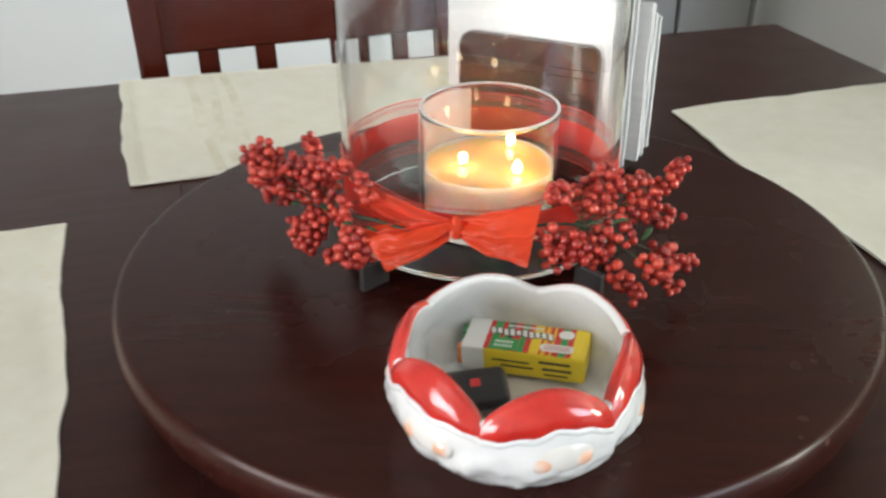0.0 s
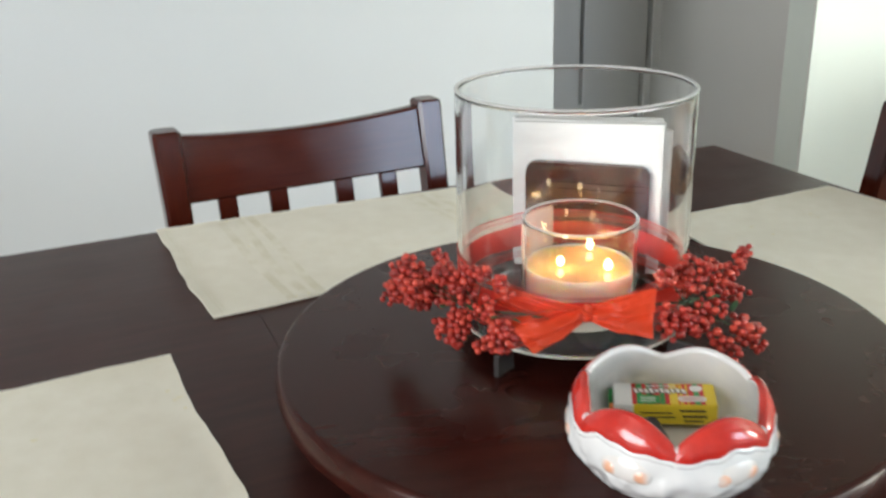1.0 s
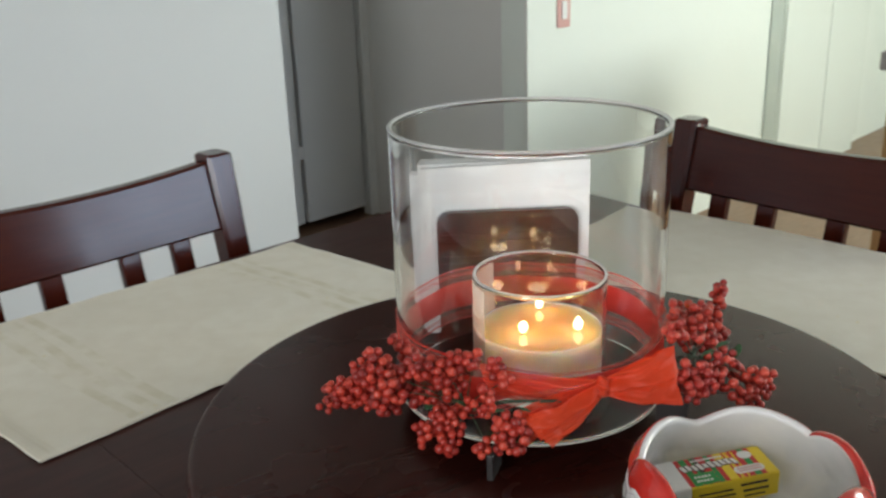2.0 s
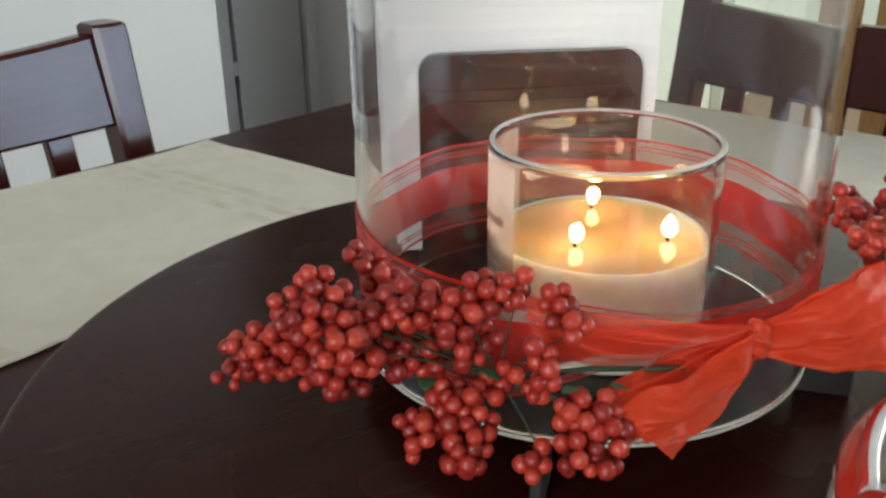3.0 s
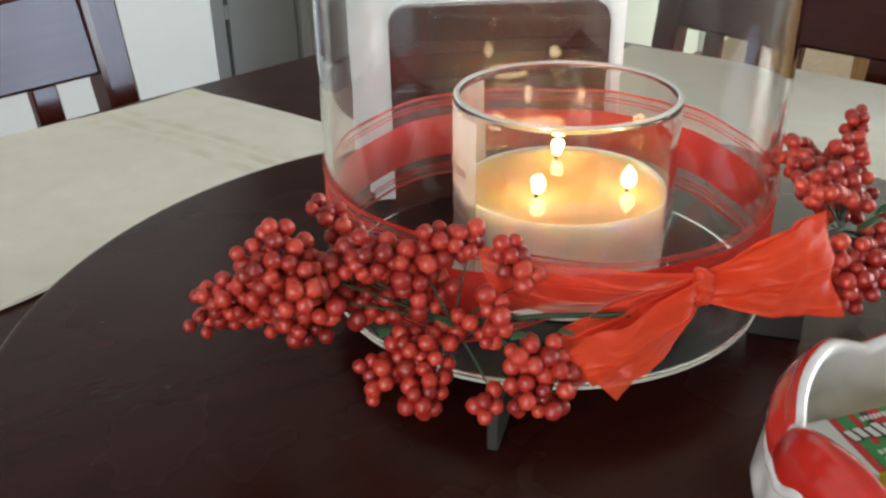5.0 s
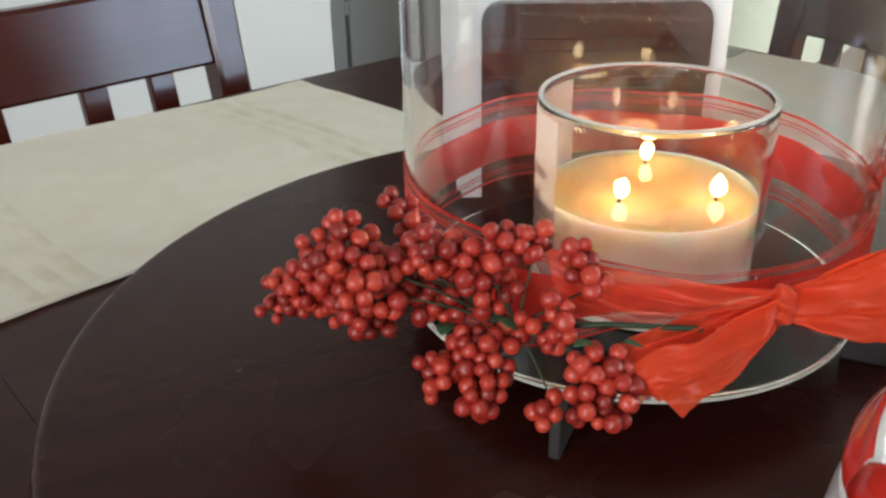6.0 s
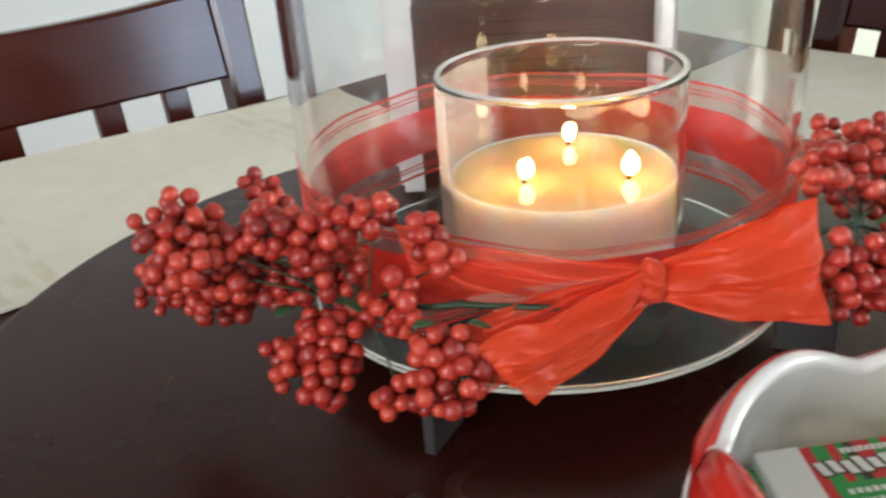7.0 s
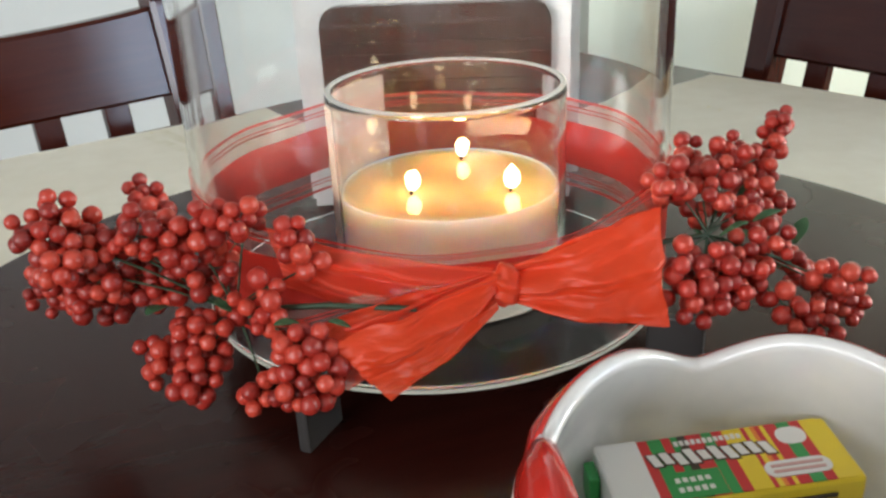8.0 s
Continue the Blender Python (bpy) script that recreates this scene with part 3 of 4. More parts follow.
part("rim", lathe([(HR - 0.0014 + 0.0016 * math.cos(radians(45 * i)), ht + 0.0002 + 0.0011 * math.sin(radians(45 * i))) for i in range(8)], 128), M_FROST, hurricane, "rounded pale glass rim").visible_shadow = False

# ---- candle ----
KX, KY, KR = 0.0780, 0.7060, 0.0475
KZ = HBASE + 0.0020
kh = 1.0793 - KZ
wz = 1.0388 - KZ
candle = thing("jar_candle", pose(KX, KY, KZ), "lit three-wick cream candle in a clear glass jar", "candle")
jar = part("jar", lathe([(0, 0.0), (KR - 0.004, 0.0), (KR - 0.001, 0.0015), (KR, 0.005), (KR, kh - 0.0015), (KR - 0.0006, kh - 0.0003), (KR - 0.0013, kh), (KR - 0.0020, kh - 0.0003), (KR - 0.0026, kh - 0.0015), (KR - 0.0026, 0.010), (KR - 0.006, 0.0072), (0, 0.007)], 112, close=False), M_GLASS, candle)
jar.visible_shadow = False


def ring(r, z, w, h, n=128):
    return lathe([(r + w * math.cos(radians(45 * i)), z + h * math.sin(radians(45 * i))) for i in range(8)], n)


part("rim", ring(KR - 0.0013, kh - 0.0001, 0.0011, 0.0007), M_FROST, candle, "rounded pale glass rim").visible_shadow = False
part("base_ring", lathe([(KR - 0.0030, 0.0003), (KR + 0.0008, 0.0006), (KR + 0.0013, 0.0016), (KR + 0.0006, 0.0030), (KR + 0.0010, 0.0044), (KR + 0.0004, 0.0062), (KR + 0.0001, 0.0092), (KR - 0.0003, 0.0092), (KR - 0.0003, 0.0018), (KR - 0.0032, 0.0006)], 112), M_BASE_GLASS, candle, "pale thick glass base of the jar")
wr = KR - 0.0029
wprof = [(0, 0.0078), (wr - 0.004, 0.0078), (wr, 0.0115), (wr, wz + 0.0003), (wr - 0.0004, wz + 0.0006), (wr - 0.0010, wz + 0.0002), (wr - 0.0022, wz - 0.0012), (wr - 0.0050, wz - 0.0020), (0, wz - 0.0022)]
part("wax", lathe(wprof, 96, close=False), M_WAX, candle, "cream white wax")
pool = part("wax_pool", lathe([(0, wz), (wr - 0.0010, wz), (wr - 0.0012, wz - 0.0026), (0, wz - 0.0030)], 96, close=False), M_POOL, candle, "melted glossy amber wax")
pool.visible_shadow = False
wicks = [(0.0958, 0.6850, 1.15, 0.0), (0.0595, 0.7000, 1.0, 0.15), (0.0930, 0.7320, 0.85, -0.1)]
for x, y, k, lean in wicks:
    lx, ly, z0 = x - KX, y - KY, wz - 0.0012
    part("wick", tube([(lx, ly, z0), (lx + 0.0004, ly, z0 + 0.002), (lx + 0.001, ly - 0.0004, z0 + 0.004)], 0.0008, 0.0006), M_WICK, candle)
    prof = [(0, 0.0), (0.0014, 0.0004), (0.0025, 0.0019), (0.0029, 0.0036), (0.0025, 0.0056), (0.0016, 0.0076), (0.0006, 0.0092), (0, 0.0096)]
    bm = lathe([(r * k, z * k * 0.88) for r, z in prof], 20, close=False)
    for vtx in bm.verts:
        vtx.co.x += lx + 0.0008 + lean * vtx.co.z
        vtx.co.y += ly
        vtx.co.z += z0 + 0.0024
    fl = part("flame", bm, M_FLAME, candle, "small bright yellow-white flame")
    fl.visible_shadow = False
    data = bpy.data.lights.new("candle_light", "POINT")
    data.energy, data.color, data.shadow_soft_size = 0.0155 * k, (1.0, 0.52, 0.20), 0.003
    lamp = new("candle_light", data)
    lamp.location = (x + 0.001, y, KZ + z0 + 0.0075)


def wrap(r, a0, a1, z0, z1):
    return lambda s, t: (r * math.cos(radians(a0 + (a1 - a0) * s)), r * math.sin(radians(a0 + (a1 - a0) * s)), z0 + (z1 - z0) * t)


label = part("label", sheet(wrap(KR + 0.0003, 106, 186, 0.010, 0.0785), 24, 2), M_LABEL, candle, "cream paper label on the jar")
for z0, z1, a0, a1 in ((0.052, 0.056, 136, 178), (0.044, 0.046, 142, 172), (0.034, 0.036, 138, 176), (0.022, 0.025, 146, 168)):
    part("printed_line", sheet(wrap(KR + 0.0006, a0, a1, z0, z1), 10, 1), M_LABEL_INK, label, "russet printed bar")

# ---- ribbon with bow ----
ribbon = thing("ribbon", pose(HX, HY, 0), "scarlet satin and organza ribbon tied round the hurricane glass", "ribbon")
KNOT_A = -98.0


def band(r, w0, w1):
    """A strip of the band between the shares w0 and w1 of its width; the band is gathered towards the knot."""
    def f(s, t):
        a = KNOT_A + 360 * s
        gap = abs(((a - KNOT_A + 180) % 360) - 180)
        g = min(1.0, max(0.0, (gap - 8) / 46))
        g = g * g * (3 - 2 * g)
        lo, hi = 1.0330 + (1.0095 - 1.0330) * g, 1.0470 + (1.0530 - 1.0470) * g
        wave = 0.0006 * math.sin(radians(a) * 5) + 0.0004 * math.sin(radians(a) * 11 + 1)
        w = w0 + (w1 - w0) * t
        swell = 0.0005 * (1 - g) * math.sin(w * 19)
        rr = r + swell
        return (rr * math.cos(radians(a)), rr * math.sin(radians(a)), lo + (hi - lo) * w + wave)
    return f


for w0, w1 in ((0.0, 0.25), (0.74, 1.0)):
    part("organza_band", sheet(band(HR + 0.0006, w0, w1), 180, 4), M_SHEER, ribbon, "sheer red organza edge of the band")
part("satin_stripe", sheet(band(HR + 0.0006, 0.25, 0.74), 180, 6), M_SATIN, ribbon, "opaque red satin stripe")
for w0, w1 in ((0.0, 0.03), (0.085, 0.10), (0.125, 0.14), (0.86, 0.875), (0.90, 0.915), (0.97, 1.0)):
    part("edge_line", sheet(band(HR + 0.0009, w0, w1), 180, 1), M_SATIN, ribbon, "thin red woven line")


def loop(base, corner_hi, corner_lo, puff, seed, pinch=0.006, back=False, layers=4, sag=0.0):
    """One side of the bow: gathered at base, flaring to the edge between two corners."""
    b, hi, lo = Vector(base), Vector(corner_hi), Vector(corner_lo)
    out = Vector((math.cos(radians(KNOT_A)), math.sin(radians(KNOT_A)), 0))
    if back:
        out = -out

    def f(s, t):
        k = s ** 0.85
        up = b + Vector((0, 0, pinch))
        dn = b - Vector((0, 0, pinch))
        top_, bot_ = up.lerp(hi, k), dn.lerp(lo, k)
        p = top_.lerp(bot_, t)
        p = p + out * puff * math.sin(math.pi * min(1, s * 1.02)) ** 0.8 * math.sin(math.pi * (0.08 + 0.84 * t))
        fold = math.sin(t * layers * math.pi + seed + 1.3 * s) * 0.0024 * (1 - 0.6 * s) * min(1, s * 6 + 0.2)
        fold += 0.0040 * noise.noise(Vector((s * 3.0, t * 2.5, seed * 2.0)))
        fold += 0.0010 * noise.noise(Vector((s * 2.2, t * 10.0 + s * 2.0, seed * 3.0 + 5.0)))
        fold += 0.0008 * noise.noise(Vector((s * 9.0, t * 8.0, seed * 1.3)))
        p = p + out * fold
        p.z += 0.0025 * math.sin(math.pi * s) * (0.5 - t) - sag * math.sin(math.pi * s)
        return p - Vector((HX, HY, 0))
    return sheet(f, 44, 52)


KNOT = (0.0584, 0.6030, 1.0402)
part("bow_loop", loop((0.061, 0.602, 1.0402), (0.1075, 0.5966, 1.0600), (0.0998, 0.5778, 1.0300), 0.006, 1.0), M_BOW, ribbon, "scarlet flared bow loop")
part("bow_loop", loop((0.061, 0.604, 1.0402), (0.1075, 0.5966, 1.0600), (0.0998, 0.5778, 1.0300), 0.004, 4.0, back=True), M_BOW, ribbon)
part("bow_tail", loop((0.055, 0.601, 1.0402), (0.004, 0.605, 1.0310), (0.0177, 0.5950, 1.0150), 0.005, 2.0), M_BOW, ribbon, "scarlet flared bow end")
part("bow_tail", loop((0.055, 0.603, 1.0402), (0.002, 0.610, 1.0350), (0.0137, 0.6000, 1.0170), 0.003, 5.5, back=True), M_BOW, ribbon)
part("bow_end", loop((0.051, 0.602, 1.0390), (-0.004, 0.615, 1.0280), (0.007, 0.603, 1.0160), 0.003, 7.5, layers=4), M_SHEER_BOW, ribbon, "thin sheer end of the bow")
part("bow_end", loop((0.054, 0.602, 1.0420), (-0.006, 0.6430, 1.0560), (-0.003, 0.6350, 1.0390), 0.003, 9.5, layers=5, sag=0.0045), M_SHEER_BOW, ribbon)
bm = bmesh.new()
bmesh.ops.create_icosphere(bm, subdivisions=4, radius=1.0)
for vtx in bm.verts:
    c = vtx.co.copy()
    r = 1 + 0.10 * math.sin(9 * c.z + 3 * c.x) + 0.06 * noise.noise(c * 2.5)
    vtx.co = Vector((c.x * 0.0049 * r, c.y * 0.0046 * r, c.z * 0.0072 * r)) + Vector(KNOT) - Vector((HX, HY, 0))
part("knot", bm, M_BOW, ribbon, "tight scarlet ribbon knot")


# ---- berry sprigs ----
def berry_mesh(name, mat):
    bm = bmesh.new()
    bmesh.ops.create_icosphere(bm, subdivisions=3, radius=1.0)
    for vtx in bm.verts:
        if vtx.co.z > 0.86:
            vtx.co.z -= (vtx.co.z - 0.86) * 0.5
        vtx.co *= 1 + 0.07 * noise.noise(vtx.co * 1.4)
    me = bpy.data.meshes.new(name)
    bm.to_mesh(me)
    bm.free()
    for p in me.polygons:
        p.use_smooth = True
    me.materials.append(mat)
    return me


BERRY, GLITTER = berry_mesh("berry", M_BERRY), berry_mesh("glitter_berry", M_GLITTER)


def sprig(name, base, hub, sprays, mesh, lab, leaves, seed):
    """A pick of berries: sprays are (start, end, number, spread) of berry clusters on wires."""
    r = random.Random(seed)
    root = thing(name, pose(*base), lab, "berry sprig", "berry sprigs on the ribbon")
    b = Vector(base)
    placed = []
    axis = Vector((HX, HY, 0))
    hub = Vector(hub)
    part("main_stem", tube([Vector((0, 0, 0)), (hub - b) * 0.5 + Vector((0, 0, 0.0015)), hub - b], 0.0010, 0.0009, 8), M_STEM, root, "dark green wire")
    for start, end, count, wide in sprays:
        s, e = Vector(start), Vector(end)
        mid = (hub + s) / 2 + Vector((0, 0, 0.001))
        part("stem", tube([hub - b, mid - b, s - b, (s + e) / 2 - b, e - b], 0.0004, 0.0003, 6), M_STEM, root, "thin dark green wire")
        n = tries = 0
        while n < int(count * 1.5) and tries < 2500:
            tries += 1
            t = r.random()
            rad = r.uniform(0.0024, 0.0034) * (1.0 if t < 0.9 else 0.9)
            d = Vector((r.gauss(0, 1), r.gauss(0, 1), r.gauss(0, 1))).normalized()
            p = s.lerp(e, t) + d * wide * r.uniform(0.35, 1.0)
            if p.z - rad < SUSAN + 0.004:
                continue
            if (Vector((p.x, p.y, 0)) - axis).length < HR + 0.002 + rad:
                continue
            if any((p - q).length < (rad + rq) * 0.86 for q, rq in placed):
                continue
            placed.append((p, rad))
            o = new("berry", mesh)
            o.parent = root
            o.matrix_basis = Matrix.LocRotScale(p - b, d.to_track_quat("Z", "Y"), (rad, rad, rad * 1.04))
            n += 1
    for p, d, ln in leaves:
        p, d = Vector(p), Vector(d).normalized()
        side = d.cross(Vector((0, 0, 1))).normalized()
        part("leaf", sheet(lambda s, t: p - b + d * ln * s + side * (t - 0.5) * 2 * 0.26 * ln * math.sin(math.pi * (0.06 + 0.9 * s)) + Vector((0, 0, 0.12 * ln * math.sin(3 * s))), 8, 4, 0.0003), M_LEAF, root, "small green leaf")
    return root


LEFT = [
    ((-0.058, 0.660, 1.058), (-0.070, 0.664, 1.068), 11, 0.0060),
    ((-0.064, 0.655, 1.058), (-0.076, 0.662, 1.060), 12, 0.0078),
    ((-0.050, 0.655, 1.056), (-0.069, 0.646, 1.052), 14, 0.0085),
    ((-0.054, 0.674, 1.037), (-0.079, 0.716, 1.015), 36, 0.0112),
    ((-0.066, 0.682, 1.040), (-0.080, 0.704, 1.026), 18, 0.0090),
    ((-0.045, 0.657, 1.038), (-0.066, 0.677, 1.031), 18, 0.0095),
    ((-0.036, 0.668, 1.053), (-0.0425, 0.691, 1.0605), 12, 0.0060),
    ((-0.028, 0.642, 1.056), (-0.046, 0.648, 1.059), 18, 0.0090),
    ((-0.022, 0.642, 1.046), (-0.048, 0.657, 1.042), 18, 0.0090),
    ((-0.013, 0.634, 1.063), (-0.025, 0.641, 1.063), 12, 0.0062),
    ((0.003, 0.626, 1.048), (0.000, 0.632, 1.058), 10, 0.0050),
    ((-0.010, 0.624, 1.045), (-0.0115, 0.6225, 1.034), 8, 0.0042),
    ((-0.020, 0.630, 1.036), (-0.030, 0.640, 1.030), 7, 0.0060),
    ((-0.028, 0.634, 1.030), (-0.046, 0.642, 1.018), 20, 0.0085),
    ((-0.030, 0.630, 1.024), (-0.037, 0.628, 1.014), 12, 0.0075),
    ((-0.003, 0.610, 1.030), (-0.010, 0.608, 1.020), 18, 0.0080),
    ((-0.016, 0.614, 1.016), (-0.0215, 0.615, 1.0135), 4, 0.0035),
    ((0.001, 0.604, 1.026), (-0.004, 0.602, 1.018), 7, 0.0060),
    ((-0.056, 0.652, 1.046), (-0.064, 0.662, 1.036), 10, 0.0080),
]
sprig("berry_sprig", (0.0306, 0.6055, 1.0372), (-0.0194, 0.6340, 1.0342), LEFT, BERRY, "sprig of glossy red artificial berries on green wire", [
    ((-0.0034, 0.6140, 1.0362), (-0.5, -0.1, 0.1), 0.008), ((0.0106, 0.6080, 1.0342), (-0.6, 0.1, 0.25), 0.007), ((-0.0214, 0.6300, 1.0362), (-0.4, 0.5, 0.2), 0.007),
    ((-0.0114, 0.6420, 1.0562), (-0.5, 0.2, -0.5), 0.010), ((-0.0394, 0.6420, 1.0362), (-0.3, -0.4, 0.1), 0.011)], 3)
RIGHT = [
    ((0.1226, 0.6120, 1.0582), (0.1136, 0.6030, 1.0642), 12, 0.0075),
    ((0.1326, 0.6240, 1.0562), (0.1487, 0.6500, 1.0592), 14, 0.0075),
    ((0.1357, 0.6138, 1.0502), (0.1541, 0.6275, 1.0612), 16, 0.0085),
    ((0.1628, 0.6340, 1.0522), (0.1756, 0.6390, 1.0522), 12, 0.0080),
    ((0.1856, 0.6460, 1.0482), (0.1976, 0.6550, 1.0602), 14, 0.0055),
    ((0.1519, 0.6191, 1.0402), (0.1796, 0.6360, 1.0422), 14, 0.0085),
    ((0.1715, 0.6394, 1.0302), (0.1966, 0.6470, 1.0262), 12, 0.0075),
    ((0.1126, 0.5940, 1.0402), (0.1186, 0.5880, 1.0282), 15, 0.0085),
    ((0.1226, 0.5940, 1.0362), (0.1367, 0.5915, 1.0322), 14, 0.0085),
    ((0.1411, 0.6002, 1.0382), (0.1585, 0.6012, 1.0362), 11, 0.0075),
    ((0.1671, 0.5927, 1.0262), (0.1836, 0.5870, 1.0232), 9, 0.0060),
    ((0.1519, 0.5891, 1.0202), (0.1639, 0.5786, 1.0122), 12, 0.0065),
    ((0.1736, 0.6510, 1.0462), (0.1756, 0.6670, 1.0442), 8, 0.0060),
    ((0.1816, 0.6210, 1.0162), (0.2096, 0.6430, 0.9972), 12, 0.0065),
    ((0.1286, 0.6000, 1.0282), (0.1476, 0.5964, 1.0242), 12, 0.0080),
    ((0.1736, 0.5950, 1.0202), (0.1896, 0.5970, 1.0062), 10, 0.0060),
]
sprig("berry_sprig", (0.0986, 0.6030, 1.0422), (0.1326, 0.6060, 1.0422), RIGHT, GLITTER, "sprig of red glitter artificial berries with small leaves", [
    ((0.1586, 0.6240, 1.0422), (0.6, 0.3, 0.4), 0.011), ((0.1686, 0.6060, 1.0322), (0.5, 0.2, 0.6), 0.010), ((0.1506, 0.6020, 1.0262), (0.3, -0.5, 0.3), 0.009),
    ((0.1286, 0.6080, 1.0442), (0.4, -0.2, -0.5), 0.011), ((0.1330, 0.6000, 1.0440), (0.5, -0.4, 0.4), 0.010), ((0.1420, 0.6020, 1.0420), (0.6, 0.1, -0.2), 0.012), ((0.1500, 0.6060, 1.0440), (0.7, -0.3, 0.3), 0.010), ((0.1766, 0.6360, 1.0282), (0.5, 0.2, 0.3), 0.010)], 11)

# ---- napkins in their holder ----
NP = pose(0.1121, 0.8136, SUSAN, 0, 0, -24.0)
holder = thing("napkin_holder", NP, "dark wooden napkin holder with rounded panels and modelled reflection strips", "napkin holder")
part("base", boxed(-0.062, 0.062, 0.0, 0.088, 0.0, 0.012, bevel=0.002), M_HOLDER, holder)
front = part("front_panel", prism(rounded(-0.0595, 0.0595, 0.0, 0.1187, 0.010, 0.002), -0.009, -0.0005, 0.0012), M_HOLDER, holder)
# thin strips model the window blinds' reflection on the plain glossy panel
for z in (0.074, 0.080, 0.093, 0.099):
    part("reflection_strip", boxed(-0.056, 0.056, -0.0106, -0.009, z, z + 0.0022, bevel=0.0006), M_HOLDER, front)
part("back_panel", prism(rounded(-0.0595, 0.0595, 0.0, 0.1187, 0.010, 0.002), 0.0885, 0.097, 0.0012), M_HOLDER, holder)


def napkin(w, h, x, y, lean, turn, seed, thick):
    def f(s, t):
        a = (2 * s - 1)
        z = h * t
        return Vector((x + a * w / 2 + 0.0008 * noise.noise(Vector((seed, t * 4, 0))), y + lean * z + 0.0012 * noise.noise(Vector((s * 3, t * 3, seed))), 0.0125 + z + turn * a * 0.003))
    return sheet(f, 14, 14, thick)


r_n = random.Random(5)
for i in range(14):
    y = 0.004 + 0.0059 * i
    rear = i > 6
    w = (0.165 if rear else 0.142) + r_n.uniform(-0.0025, 0.0025)
    h = (0.111 + 0.003 * (13 - i) if rear else 0.142) + r_n.uniform(-0.002, 0.002)
    x = (-0.005 if rear else -0.0025) + r_n.uniform(-0.002, 0.002)
    tagged(part("napkin", napkin(w, h, x, y, 0.0, r_n.uniform(-1, 1) * 0.6, i * 3.7, 0.0050), M_PAPER, None, "", NP), "white folded paper napkin standing in the holder", "napkin", "napkins in the holder")

# ---- ceramic bowl ----
BX, BY = 0.0913, 0.5117
bowl = thing("ceramic_bowl", pose(BX, BY, SUSAN), "white ceramic bowl with scalloped red rim", "bowl")


CUSPS = [(76, 0.0425), (143, 0.0455), (193, 0.0400), (254, 0.0410), (314, 0.0400), (371, 0.0440), (436, 0.0425)]
PEAKS = [0.0535, 0.0545, 0.0570, 0.0570, 0.0545, 0.0540]


def lobe_at(a):
    """Lobe number, share of the way along it, and the cusp height there, for an angle in radians."""
    d = (math.degrees(a) - 76) % 360 + 76
    for k in range(6):
        (a0, z0), (a1, z1) = CUSPS[k], CUSPS[k + 1]
        if d <= a1:
            s = (d - a0) / (a1 - a0)
            return k, s, z0 + (z1 - z0) * s
    return 5, 1.0, CUSPS[6][1]


def rim_z(a):
    """The scalloped rim: lobes between cusps."""
    k, s, z = lobe_at(a)
    return z + (PEAKS[k] - z) * max(0.0, math.sin(math.pi * s)) ** (0.66 if k in (2, 3) else 0.55 if k in (1, 4) else 1.35 - 0.9 * (s if k == 0 else 1 - s))


def girth(z):
    """The bowl's outer radius at a height."""
    z = max(0.0, z)
    r = 0.0535 + 0.0128 * math.sin(min(1.0, z / 0.024) * math.pi / 2)
    return r - 0.0085 * (max(0.0, z - 0.026) / 0.030) ** 1.5


def skin(s, t, grow=0.0):
    a = 2 * math.pi * s
    z = rim_z(a) * t
    low = max(0.0, min(1.0, (0.034 - z) / 0.012)) * min(1.0, z / 0.004)
    q = Vector((math.cos(a), math.sin(a), z * 14)) * 4.2
    rad = girth(z) + low * (0.0026 * noise.noise(q) + 0.0017 * noise.noise(q * 2.3))
    return rad + grow, a, z


def outer(s, t):
    r, a, z = skin(s, t)
    return (r * math.cos(a), r * math.sin(a), z)


def shell():
    """The bowl's wall and floor, outside, lip and inside, as one closed skin."""
    bm = bmesh.new()
    n, k = 240, 22
    rings = []
    for j in range(k + 1):
        rings.append([bm.verts.new(outer(i / n, j / k)) for i in range(n)])
    for turn_ in (30, 60, 90, 120, 150):
        lip = []
        for i in range(n):
            r, a, z = skin(i / n, 1.0, -0.0028 + 0.0028 * math.cos(radians(turn_)))
            lip.append(bm.verts.new((r * math.cos(a), r * math.sin(a), z + 0.0024 * math.sin(radians(turn_)))))
        rings.append(lip)
    for j in range(k + 1):
        ring = []
        for i in range(n):
            t = 1 - j / k
            r, a, z = skin(i / n, t, -0.0056)
            z = max(z, 0.0058)
            ring.append(bm.verts.new((r * math.cos(a), r * math.sin(a), z)))
        rings.append(ring)
    for p, q in zip(rings, rings[1:]):
        for i in range(n):
            bm.faces.new((p[i], p[(i + 1) % n], q[(i + 1) % n], q[i]))
    bm.faces.new(rings[0]), bm.faces.new(rings[-1])
    SOFT[id(bm)] = 50
    return bm


part("shell", shell(), M_CERAMIC, bowl)


def low_edge(a):
    """The lower edge of the red glaze."""
    return 0.0192 + 0.38 * rim_z(a) + 0.0013 * math.sin(a * 9) + 0.0006 * math.sin(a * 23)


def span(lobe, s, inset=0.0):
    a0, a1 = CUSPS[lobe][0] + inset, CUSPS[lobe + 1][0] - inset
    return radians(a0 + (a1 - a0) * s)


